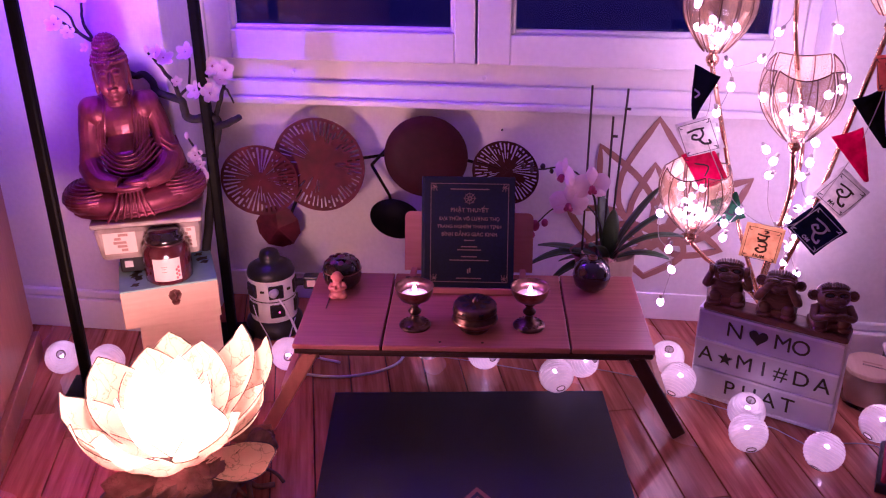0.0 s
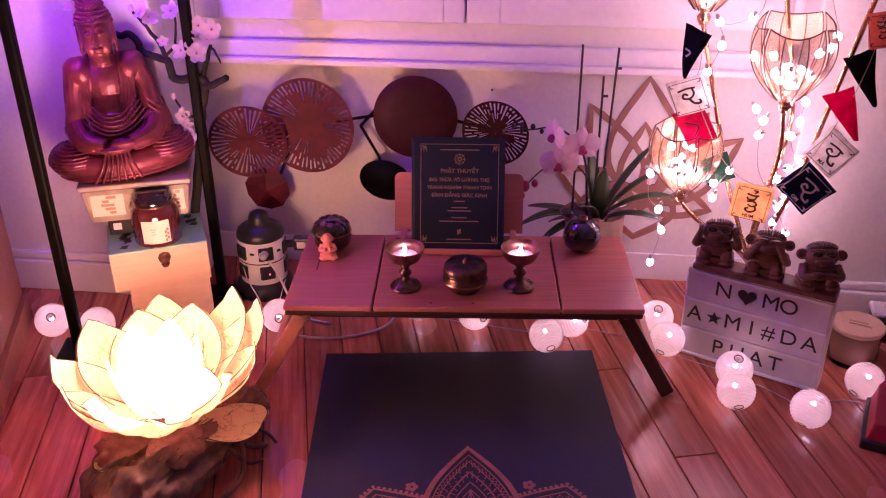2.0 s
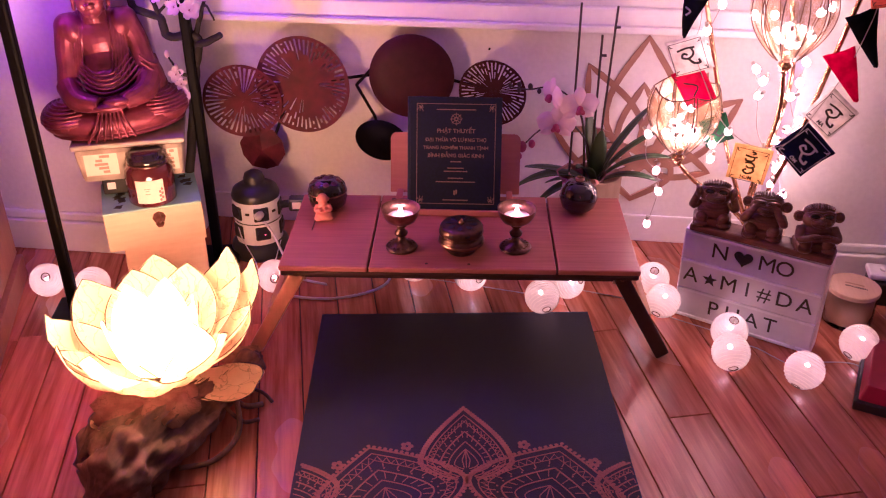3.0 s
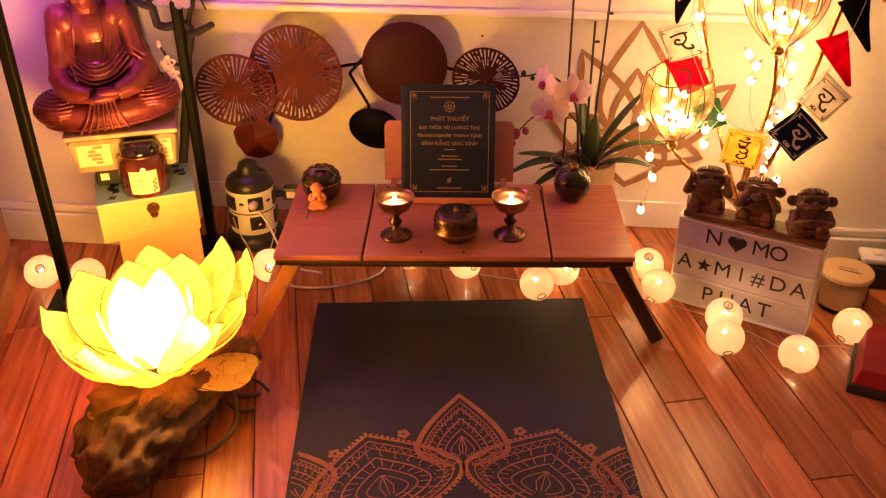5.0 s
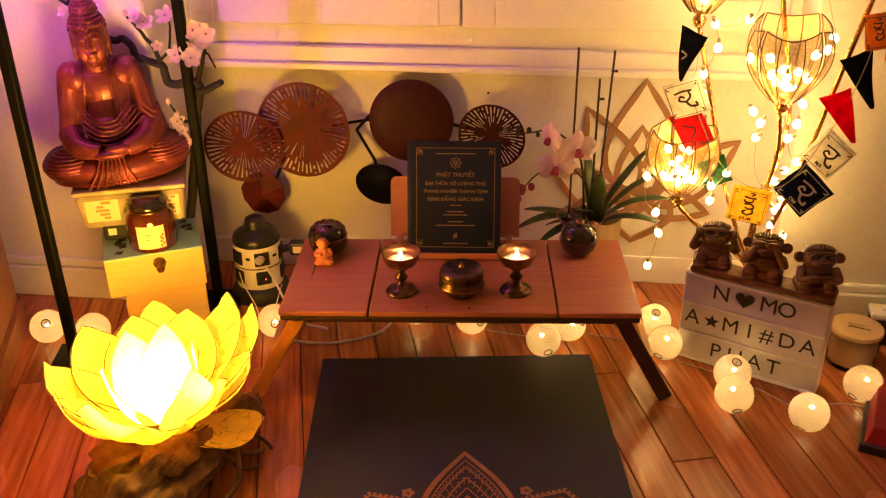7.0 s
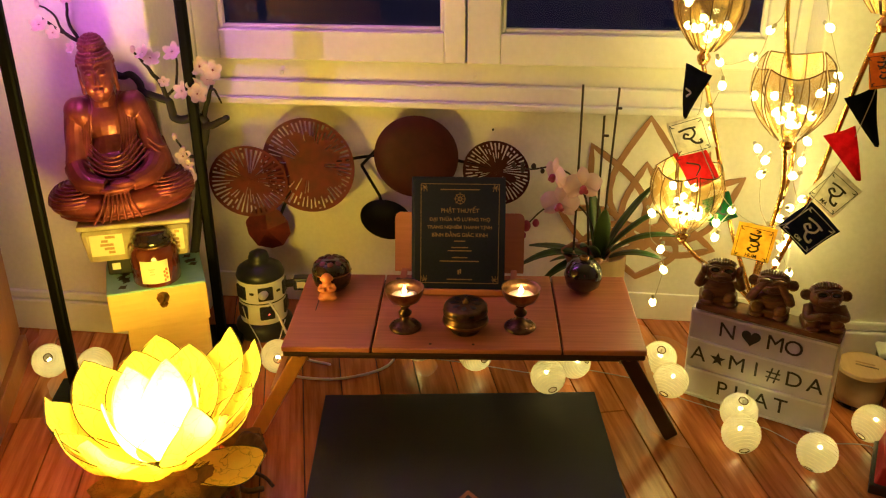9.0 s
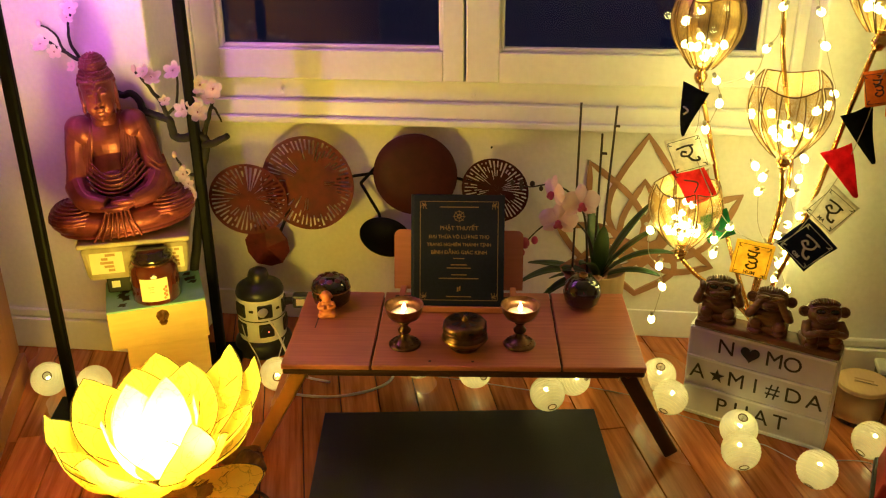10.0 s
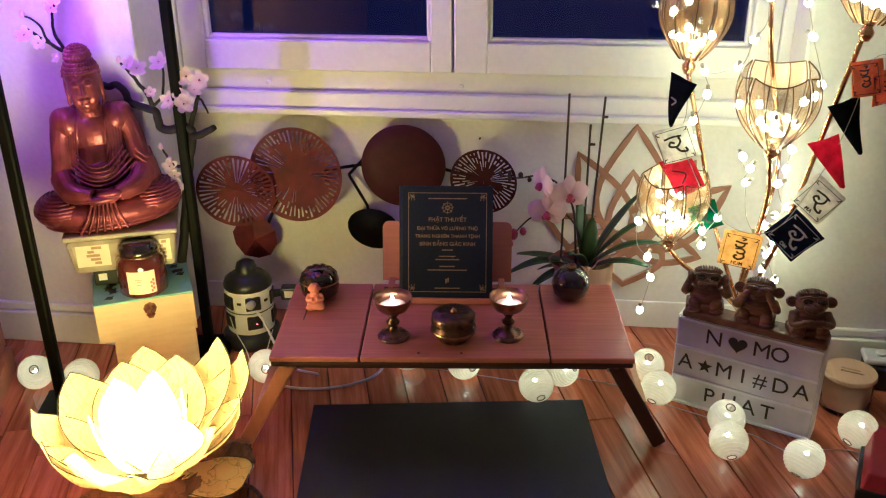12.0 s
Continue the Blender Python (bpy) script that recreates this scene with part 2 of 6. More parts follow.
FLAG = {
    "black": thin_shade("flag_black", (0.010, 0.013, 0.02), 0.12, grain=60),
    "white": thin_shade("flag_white", (0.86, 0.83, 0.76), 0.72, grain=60),
    "red": thin_shade("flag_red", (0.76, 0.04, 0.03), 0.7, grain=60),
    "green": thin_shade("flag_green", (0.02, 0.13, 0.045), 0.4, grain=60),
    "yellow": thin_shade("flag_yellow", (0.92, 0.66, 0.035), 0.72, grain=60),
    "navy": thin_shade("flag_navy", (0.012, 0.018, 0.06), 0.15, grain=60),
    "orange": thin_shade("flag_orange", (0.8, 0.27, 0.02), 0.6, grain=60),
}
BULB = glowing("fairy_bulb", (1.0, 0.82, 0.19), BULB_STRENGTH)
BALL_BULB = glowing("lantern_bulb", (1.0, 0.80, 0.20), 92.0)
FLAME = glowing("candle_flame", (1.0, 0.62, 0.22), 150.0)
WAX = thin_shade("tealight_wax", (0.85, 0.72, 0.5), 0.4)
LED = glowing("led_strip", LED_COLOUR, LED_STRENGTH)
RED_LED = glowing("indicator", (1.0, 0.1, 0.05), 6.0)
PANE = glass("window_glass", (0.9, 0.92, 0.95))
JAR_GLASS = glass("jar_glass", (0.97, 0.97, 0.95))

# ---- mesh tools ----
def part(name, bm, mat_, parent=None, label="", smooth=False, place=None):
    """Links a bmesh as one mesh object, under a thing or a part if one is given."""
    mesh = bpy.data.meshes.new(name)
    bm.to_mesh(mesh)
    bm.free()
    for face in mesh.polygons:
        face.use_smooth = smooth
    for one in mat_ if isinstance(mat_, (list, tuple)) else (mat_,):
        mesh.materials.append(one)
    ob = new(name, mesh)
    if place is not None:
        ob.matrix_basis = place
    if parent is not None:
        ob.parent = parent
    if label:
        tagged(ob, label)
    return ob


def thing(name, place, label, category, group=""):
    ob = new(name)
    ob.empty_display_size = 0.05
    ob.matrix_basis = place
    return tagged(ob, label, category, group)


def structure(ob, label, category=""):
    return tagged(ob, label, category or ob.name.split("_")[0], "", "structure")


def block(size, at=(0, 0, 0), bevel=0.0, turn=None, bm=None, segments=2):
    bm = bm or bmesh.new()
    made = bmesh.ops.create_cube(bm, size=1)["verts"]
    m = Matrix.Translation(at) @ (turn or Matrix()) @ Matrix.Diagonal((*size, 1))
    bmesh.ops.transform(bm, matrix=m, verts=made)
    if bevel:
        edges = list({e for v in made for e in v.link_edges})
        bmesh.ops.bevel(bm, geom=edges, offset=bevel, segments=segments, affect="EDGES", profile=0.5)
    return bm


def lathe(profile, steps=32, bm=None, at=(0, 0, 0), closed=False):
    """Turns (radius, height) pairs round the upright axis."""
    bm = bm or bmesh.new()
    rings = []
    for r, z in profile:
        if r < 1e-6:
            rings.append([bm.verts.new((at[0], at[1], at[2] + z))])
        else:
            rings.append([bm.verts.new((at[0] + r * math.cos(math.tau * i / steps), at[1] + r * math.sin(math.tau * i / steps), at[2] + z)) for i in range(steps)])
    for a, b in zip(rings, rings[1:]):
        for i in range(steps):
            j = (i + 1) % steps
            if len(a) == 1 and len(b) == 1:
                continue
            if len(a) == 1:
                bm.faces.new((a[0], b[j], b[i]))
            elif len(b) == 1:
                bm.faces.new((a[i], a[j], b[0]))
            else:
                bm.faces.new((a[i], a[j], b[j], b[i]))
    return bm


def smooth_line(points, steps=8):
    """A Catmull-Rom line through the points."""
    p = [Vector(q) for q in points]
    p = [2 * p[0] - p[1], *p, 2 * p[-1] - p[-2]]
    out = []
    for a, b, c, d in zip(p, p[1:], p[2:], p[3:]):
        for k in range(steps):
            t = k / steps
            out.append(0.5 * (2 * b + (c - a) * t + (2 * a - 5 * b + 4 * c - d) * t * t + (3 * b - a - 3 * c + d) * t ** 3))
    return [*out, p[-2]]


def tube(points, radius, sides=8, bm=None, cap=True):
    """A round bar along the points; radius is a number or a function of 0 to 1."""
    bm = bm or bmesh.new()
    pts = [Vector(p) for p in points]
    rings, side = [], None
    for i, p in enumerate(pts):
        d = (pts[min(i + 1, len(pts) - 1)] - pts[max(i - 1, 0)]).normalized()
        side = d.orthogonal().normalized() if side is None else (side - side.dot(d) * d).normalized()
        up = d.cross(side)
        r = radius(i / (len(pts) - 1)) if callable(radius) else radius
        rings.append([bm.verts.new(p + r * (math.cos(math.tau * k / sides) * side + math.sin(math.tau * k / sides) * up)) for k in range(sides)])
    for a, b in zip(rings, rings[1:]):
        for k in range(sides):
            bm.faces.new((a[k], a[(k + 1) % sides], b[(k + 1) % sides], b[k]))
    if cap:
        bm.faces.new(rings[0][::-1])
        bm.faces.new(rings[-1])
    return bm


def ball(radius, at=(0, 0, 0), scale=(1, 1, 1), bm=None, u=20, v=12, turn=None):
    bm = bm or bmesh.new()
    m = Matrix.Translation(at) @ (turn or Matrix()) @ Matrix.Diagonal((radius * scale[0], radius * scale[1], radius * scale[2], 1))
    put = lambda x, y, z: bm.verts.new(m @ Vector((x, y, z)))
    low, high = put(0, 0, -1), put(0, 0, 1)
    rings = [[put(math.sin(math.pi * j / v) * math.cos(math.tau * i / u), math.sin(math.pi * j / v) * math.sin(math.tau * i / u), -math.cos(math.pi * j / v)) for i in range(u)] for j in range(1, v)]
    for i in range(u):
        k = (i + 1) % u
        bm.faces.new((low, rings[0][k], rings[0][i]))
        bm.faces.new((high, rings[-1][i], rings[-1][k]))
        for a, b in zip(rings, rings[1:]):
            bm.faces.new((a[i], a[k], b[k], b[i]))
    return bm


def ribbon(points, width, depth, bm=None, normal=(0, -1, 0), closed=False):
    """A flat bar of that width and depth, bent in the plane square to normal."""
    bm = bm or bmesh.new()
    pts, nrm = [Vector(p) for p in points], Vector(normal).normalized()
    rings, count = [], len(pts)
    for i, p in enumerate(pts):
        a = pts[i - 1] if i or closed else p
        b = pts[(i + 1) % count] if i < count - 1 or closed else p
        d = (b - a).normalized()
        s = d.cross(nrm).normalized()
        rings.append([bm.verts.new(p + s * (width / 2 * k) + nrm * h) for k, h in ((1, 0), (1, depth), (-1, depth), (-1, 0))])
    pairs = list(zip(rings, rings[1:])) + ([(rings[-1], rings[0])] if closed else [])
    for a, b in pairs:
        for k in range(4):
            bm.faces.new((a[k], a[(k + 1) % 4], b[(k + 1) % 4], b[k]))
    if not closed:
        bm.faces.new(rings[0][::-1])
        bm.faces.new(rings[-1])
    return bm


def words(text, size, mat_, parent, place, name="letter", depth=0.0004, spacing=1.0, bold=0.0):
    """Lettering in the built-in font, as a mesh."""
    data = bpy.data.curves.new(name, "FONT")
    data.body, data.size, data.extrude, data.align_x, data.align_y = text, size, depth, "CENTER", "CENTER"
    data.space_character, data.resolution_u, data.offset = spacing, 3, bold
    ob = bpy.data.objects.new(name, data)
    mesh = bpy.data.meshes.new_from_object(ob)
    bpy.data.objects.remove(ob)
    mesh.materials.clear()
    mesh.materials.append(mat_)
    made = new(name, mesh)
    made.parent = parent
    made.matrix_basis = place
    return made


def flat_shape(outline, depth, bm=None, y=0.0):
    """A plate with that outline in x and z, its front towards -y."""
    bm = bm or bmesh.new()
    front = [bm.verts.new((x, y - depth, z)) for x, z in outline]
    back = [bm.verts.new((x, y, z)) for x, z in outline]
    bm.faces.new(front)
    bm.faces.new(back[::-1])
    for i in range(len(front)):
        j = (i + 1) % len(front)
        bm.faces.new((front[j], front[i], back[i], back[j]))
    bmesh.ops.recalc_face_normals(bm, faces=bm.faces)
    return bm


def wobble(bm, amount, scale, seed=0):
    for v in bm.verts:
        v.co += amount * noise.noise_vector(v.co * scale + Vector((seed, 0, 0)))
    return bm


UPRIGHT = pose(0, 0, 0, 90)

# ---- the room ----
WALL_Y, PIER_LEFT, PIER_RIGHT = 2.124, 1.90, 1.97
NICHE_L, NICHE_R = -0.894, 0.545
ROOM = dict(left=-2.1, right=1.9, front=-1.6, top=2.5)

structure(part("wall_niche", block((NICHE_R - NICHE_L + 0.4, 0.12, 0.562), ((NICHE_L + NICHE_R) / 2, WALL_Y + 0.06, 0.281), 0.002), PAINT), "cream painted wall under the window", "wall")
structure(part("wall_pier_west", block((NICHE_L - ROOM["left"], 0.4, 2.5), ((NICHE_L + ROOM["left"]) / 2, PIER_LEFT + 0.2, 1.25), 0.006), PAINT), "cream painted wall pier beside the window", "wall")
structure(part("wall_pier_east", block((ROOM["right"] - NICHE_R, 0.4, 2.5), ((NICHE_R + ROOM["right"]) / 2, PIER_RIGHT + 0.2, 1.25), 0.006), PAINT), "cream painted wall pier beside the window", "wall")
structure(part("wall_lintel", block((NICHE_R - NICHE_L, 0.3, 0.4), ((NICHE_L + NICHE_R) / 2, 2.15, 2.3), 0.002), PAINT), "cream painted wall over the window", "wall")
# side and south walls and ceiling: out of view, added to bounce light
structure(part("wall_west", block((0.12, 3.7, 2.5), (ROOM["left"] - 0.06, 0.25, 1.25)), PAINT), "unseen cream painted side wall, added to bounce light", "wall")
structure(part("wall_east", block((0.12, 3.9, 2.5), (ROOM["right"] + 0.06, 0.35, 1.25)), PAINT), "unseen cream painted side wall, added to bounce light", "wall")
structure(part("wall_south", block((4.24, 0.12, 2.5), (-0.1, ROOM["front"] - 0.06, 1.25)), PAINT), "unseen cream painted wall behind the viewer, added to bounce light", "wall")
structure(part("ceiling", block((4.24, 4.3, 0.1), (-0.1, 0.45, 2.55)), CEILING), "unseen plain white ceiling, added to bounce light", "ceiling")
for name, x0, x1, y in (("baseboard_west", ROOM["left"], NICHE_L + 0.012, PIER_LEFT), ("baseboard_east", NICHE_R - 0.012, ROOM["right"], PIER_RIGHT)):
    bm = block((x1 - x0, 0.018, 0.085), ((x0 + x1) / 2, y - 0.009, 0.0425), 0.004)
    block((x1 - x0, 0.012, 0.022), ((x0 + x1) / 2, y - 0.006, 0.098), 0.005, bm=bm)
    structure(part(name, bm, JOINERY), "white painted wooden baseboard", "baseboard")
structure(part("baseboard_niche", block((NICHE_R - NICHE_L, 0.008, 0.075), ((NICHE_L + NICHE_R) / 2, WALL_Y - 0.004, 0.0375), 0.002), JOINERY), "low white painted baseboard", "baseboard")
structure(part("wall_nail", tube([(-0.149, WALL_Y, 0.5), (-0.149, WALL_Y - 0.012, 0.502)], 0.0025, 6), BLACK_METAL), "small nail in the wall", "nail")


def window():
    w = thing("window_1", pose(0, WALL_Y, 0), "white painted double casement window, dark night outside", "window")
    structure(w, "white painted double casement window, dark night outside", "window")
    span, mid = NICHE_R - NICHE_L, (NICHE_L + NICHE_R) / 2
    # sill mouldings under the casements
    for z0, z1, out in ((0.6105, 0.6635, 0.004), (0.5715, 0.6110, 0.022), (0.556, 0.5720, 0.036)):
        part("window_sill", block((span, out + 0.06, z1 - z0), (mid, 0.03 - out / 2, (z0 + z1) / 2), 0.003), JOINERY, w)
    for a, b, left in ((-0.872, -0.2155, True), (-0.2105, 0.52, False)):
        z0, z1, t = 0.664, 2.06, 0.052
        rail = 0.072
        stile_in, stile_out = (0.050, 0.060) if left else (0.078, 0.062)
        l, r = (stile_out, stile_in) if left else (stile_in, stile_out)
        f = block((l, t, z1 - z0), (a + l / 2, 0, (z0 + z1) / 2), 0.004)
        block((r, t, z1 - z0), (b - r / 2, 0, (z0 + z1) / 2), 0.004, bm=f)
        block((b - a - l - r, t, rail), ((a + l + b - r) / 2, 0, z0 + rail / 2), 0.003, bm=f)
        block((b - a - l - r, t, rail), ((a + l + b - r) / 2, 0, z1 - rail / 2), 0.003, bm=f)
        frame_ob = part("window_frame", f, JOINERY, w)
        g = 0.010
        bead = block((g, 0.02, z1 - z0 - 2 * rail), (a + l + g / 2, -0.004, (z0 + z1) / 2), 0.003)
        block((g, 0.02, z1 - z0 - 2 * rail), (b - r - g / 2, -0.004, (z0 + z1) / 2), 0.003, bm=bead)
        block((b - a - l - r - 2 * g, 0.02, g), ((a + l + b - r) / 2, -0.004, z0 + rail + g / 2), 0.003, bm=bead)
        part("glazing_bead", bead, JOINERY, frame_ob)
        pane = part("pane", block((b - a - l - r, 0.004, z1 - z0 - 2 * rail), ((a + l + b - r) / 2, 0.012, (z0 + z1) / 2)), PANE, frame_ob, "dark glass pane")
        pane.visible_shadow = False
    jamb = block((0.022, 0.09, 1.45), (-0.883, 0.01, 1.36), 0.003)
    block((0.025, 0.09, 1.45), (0.533, 0.01, 1.36), 0.003, bm=jamb)
    part("window_jamb", jamb, JOINERY, w)
    for x in (-0.665, -0.193):
        part("screw_cap", ball(0.006, (x, -0.018, 0.632), (1, 0.4, 1)), JOINERY, w)
    return w


window()
NIGHT = glowing("night_outside", (0.0035, 0.0045, 0.012), 1.0)
structure(part("backdrop", block((6, 0.05, 5), (0, 4.2, 1.0)), NIGHT), "dark night outside the window", "backdrop")


# ---- the floor, board by board ----
def floor_boards():
    base = structure(part("floor", block((4.3, 4.4, 0.04), (-0.1, 0.4, -0.0255)), GAP), "reddish brown varnished oak plank floor", "floor")
    turn, width = math.radians(16), 0.088
    run, across = Vector((math.sin(turn), -math.cos(turn), 0)), Vector((math.cos(turn), math.sin(turn), 0))
    rng = random.Random(4)
    shapes = {}
    for row in range(-26, 24):
        start = -3.6 + rng.random() * 0.9
        while start < 2.6:
            size = rng.choice((0.7, 0.9, 1.1))
            centre = Vector((0.014, 1.5, 0)) + across * (row * width) + run * (start + size / 2)
            low = -0.0055
            if -2.08 < centre.x < 1.88 and -1.6 < centre.y < 2.4:
                if size not in shapes:
                    bm = block((width - 0.0022, size - 0.002, 0.011), (0, 0, 0), 0.0009, segments=1)
                    mesh = bpy.data.meshes.new("plank")
                    bm.to_mesh(mesh)
                    bm.free()
                    mesh.materials.append(PLANK)
                    shapes[size] = mesh
                ob = new("plank", shapes[size])
                ob.parent = base
                ob.matrix_basis = Matrix.Translation((centre.x, centre.y, low)) @ pose(0, 0, rng.uniform(-0.0003, 0.0003), 0, 0, 16 + (180 if rng.random() < 0.5 else 0))
            start += size


def cabinet():
    """Wooden cabinet whose end panel meets the floor beside the balls."""
    edge = Vector((0.102, -0.265, 0)).normalized()
    yaw = math.degrees(math.atan2(edge.y, edge.x)) + 90
    c = thing("wooden_cabinet", pose(-1.262, 1.755, 0, 0, 0, yaw), "reddish brown wooden cabinet with a low plinth", "cabinet")
    part("side_panel", block((0.022, 1.4, 1.25), (-0.011, -0.7, 0.69), 0.002), CABINET_WOOD, c)
    part("plinth", block((0.018, 1.4, 0.06), (0.002, -0.7, 0.03), 0.002), CABINET_WOOD, c)
    part("carcass", block((0.42, 1.396, 1.2), (-0.234, -0.7, 0.66), 0.002), CABINET_WOOD, c)
    return c


cabinet()

# ---- low table, mat, light box ----
TABLE = pose(-0.1567, 1.5182, 0, 0, 0, math.degrees(0.0933))
TOP = 0.2402


def table():
    t = thing("folding_table", TABLE, "low bamboo folding lap table with dark edges", "table", "")
    w, d = 0.72, 0.325
    th = 0.012
    # three boards, the middle one between two grooves
    for x0, x1 in ((-w / 2, -0.1825), (-0.1795, 0.1935), (0.1965, w / 2)):
        bm = block((x1 - x0, d, th), ((x0 + x1) / 2, d / 2, TOP - th / 2), 0.003)
        part("tabletop_board", bm, BAMBOO, t)
    part("underframe", block((w - 0.004, d - 0.004, 0.012), (0, d / 2, TOP - 0.0185), 0.004), DARK_EDGE, t, "dark edge band under the boards")
    apron = block((w - 0.10, 0.012, 0.008), (0, 0.018, TOP - 0.0285), 0.002)
    part("apron", apron, DARK_EDGE, t)
    for s in (-1, 1):
        for y0, y1 in ((0.03, 0.05), (d - 0.03, d - 0.05)):
            top, foot = Vector((s * 0.325, y0, TOP - 0.03)), Vector((s * 0.437, y1, 0.004))
            way = foot - top
            m = way.to_track_quat("Z", "Y").to_matrix().to_4x4()
            bm = block((0.016, 0.030, way.length), (top + foot) / 2, 0.003, turn=m)
            leg = part("leg", bm, BAMBOO_LEG if s < 0 else DARK_EDGE if y0 < 0.1 else BAMBOO_LEG, t)
            part("bolt", ball(0.006, top + Vector((s * 0.002, -0.017, 0.004)), (1, 0.5, 1), u=10, v=6), BRASS, leg)
        bm = block((0.012, d - 0.06, 0.026), (s * 0.318, d / 2, TOP - 0.037), 0.002)
        part("side_rail", bm, BAMBOO_LEG, t)
    part("stretcher", block((0.014, d - 0.09, 0.022), (-0.395, d / 2, 0.10), 0.002), BAMBOO_LEG, t)
    part("stretcher", block((0.014, d - 0.09, 0.022), (0.395, d / 2, 0.10), 0.002), BAMBOO_LEG, t)
    for x in (-0.065, 0.02):
        part("peg_hole", lathe([(0, 0.0006), (0.003, 0.0006), (0.003, -0.002)], 10, at=(x, 0.018, TOP)), DARK_EDGE, t)
    part("pen_slot", block((0.0025, 0.10, 0.0008), (-0.315, 0.20, TOP + 0.0002)), DARK_EDGE, t)
    return t


table()

MAT_POSE = pose(-0.1837, 1.7118, 0, 0, 0, math.degrees(0.1396))
MAT_W = 0.61


def exercise_mat():
    m = thing("exercise_mat", MAT_POSE, "dark navy rubber mat printed with a copper mandala", "mat")
    bm = bmesh.new()
    nx, ny, length = 24, 60, 1.73
    grid = [[bm.verts.new(((i / nx - 0.5) * (MAT_W + 0.022 * j / ny * (i / nx)), -length * j / ny, 0.0045 + 0.0006 * noise.noise((i * 0.4, j * 0.4, 0)))) for i in range(nx + 1)] for j in range(ny + 1)]
    for j in range(ny):
        for i in range(nx):
            bm.faces.new((grid[j][i], grid[j + 1][i], grid[j + 1][i + 1], grid[j][i + 1]))
    rim = [e for e in bm.edges if e.is_boundary]
    low = bmesh.ops.extrude_edge_only(bm, edges=rim)["geom"]
    for v in low:
        if isinstance(v, bmesh.types.BMVert):
            v.co.z = 0.0005
    bmesh.ops.recalc_face_normals(bm, faces=bm.faces)
    part("mat_body", bm, MAT_RUBBER, m)

    # mandala: nested pointed petals round a centre, drawn as thin raised print
    bm = bmesh.new()
    z, up = 0.0058, (0, 0, 1)

    def stroke(points, width):
        run = []
        for x, y in [*points, (9, 9)]:
            if abs(x) < MAT_W / 2 - 0.003 + 0.012 * max(0, -y) * (x > 0):
                run.append(Vector((x, y, z)))
            else:
                if len(run) > 1:
                    ribbon(run, width, 0.0004, bm, up)
                run = []

    def dot(x, y, r, n=8):
        if abs(x) + r < MAT_W / 2 - 0.003:
            ring = [bm.verts.new((x + r * math.cos(math.tau * k / n), y + r * math.sin(math.tau * k / n), z + 0.0004)) for k in range(n)]
            bm.faces.new(ring)

    def petal(cx, cy, ang, length, half, widest, n=18):
        """A pointed arch from its foot at (cx, cy), opening along ang; widest is that share of the way from tip to foot."""
        out = []
        for k in range(-n, n + 1):
            v = abs(k) / n
            q = v / widest
            w = half * (0.3 * q + 0.7 * math.sin(math.pi / 2 * q)) if v < widest else half * math.cos(math.pi / 2 * 0.93 * (v - widest) / (1 - widest)) ** 0.7
            x, y = math.copysign(w, k) if k else 0.0, length * (1 - v)
            out.append((cx + x * math.cos(ang) - y * math.sin(ang), cy + x * math.sin(ang) + y * math.cos(ang)))
        return out

    def fancy(cx, cy, ang, length, half, widest=0.6):
        ca, sa = math.cos(ang), math.sin(ang)
        put = lambda x, y: (cx + x * ca - y * sa, cy + x * sa + y * ca)
        mid = put(0, length * (1 - widest))

        def away(x, y, far):
            q = math.hypot(x - mid[0], y - mid[1]) or 1
            return x + (x - mid[0]) / q * far, y + (y - mid[1]) / q * far

        def nested(scale, width):
            lift = length * (1 - widest) * (1 - scale) * 0.75
            foot = put(0, lift)
            line = petal(*foot, ang, length * scale, half * scale, widest)
            stroke(line, width)
            return line

        outer = nested(1.0, 0.0042)
        for p, q in zip(outer, outer[1:]):
            for f in (0.0, 0.5):
                dot(*away(p[0] + (q[0] - p[0]) * f, p[1] + (q[1] - p[1]) * f, 0.0052), 0.0040, 7)
        nested(0.89, 0.0026)
        ring = nested(0.76, 0.0018)
        # pointed leaflets between the second and third line
        for k, ((x0, y0), (x1, y1)) in enumerate(zip(ring, ring[1:])):
            tip = away((x0 + x1) / 2, (y0 + y1) / 2, 0.075 * half + 0.003)
            stroke([(x0, y0), tip, (x1, y1)], 0.0020)
            if k % 2:
                stroke([away(x0, y0, -0.002), away(x0, y0, -0.07 * half - 0.002)], 0.0022)
        inner = nested(0.58, 0.0032)
        for x, y in inner[1:-1:2]:
            dot(*away(x, y, 0.05 * half + 0.0015), 0.0021, 6)
            stroke([away(x, y, -0.002), away(x, y, -0.13 * half)], 0.0020)
        nested(0.40, 0.0026)
        nested(0.27, 0.0020)
        for k in (-1, 0, 1):
            foot = length * (1 - widest) * 0.62
            stroke([put(k * half * 0.05, foot), put(k * half * 0.09, foot + length * 0.10), put(0, foot + length * 0.24)], 0.0020)

    # ten long petals behind ten broad ones, all pointing away from one centre
    cx, cy = 0.006, -1.0
    for k in range(20):
        a = math.tau * k / 20
        tip, length, half, widest = (0.658, 0.193, 0.081, 0.74) if k % 2 == 0 else (0.579, 0.205, 0.140, 0.62)
        foot = tip - length
        fancy(cx - foot * math.sin(a), cy + foot * math.cos(a), a, length, half, widest)
    for ring_r, count, size in ((0.22, 12, 0.12), (0.09, 8, 0.09)):
        for k in range(count):
            a = math.tau * k / count
            fancy(cx - ring_r * math.sin(a), cy + ring_r * math.cos(a), a, size, size * 0.45)
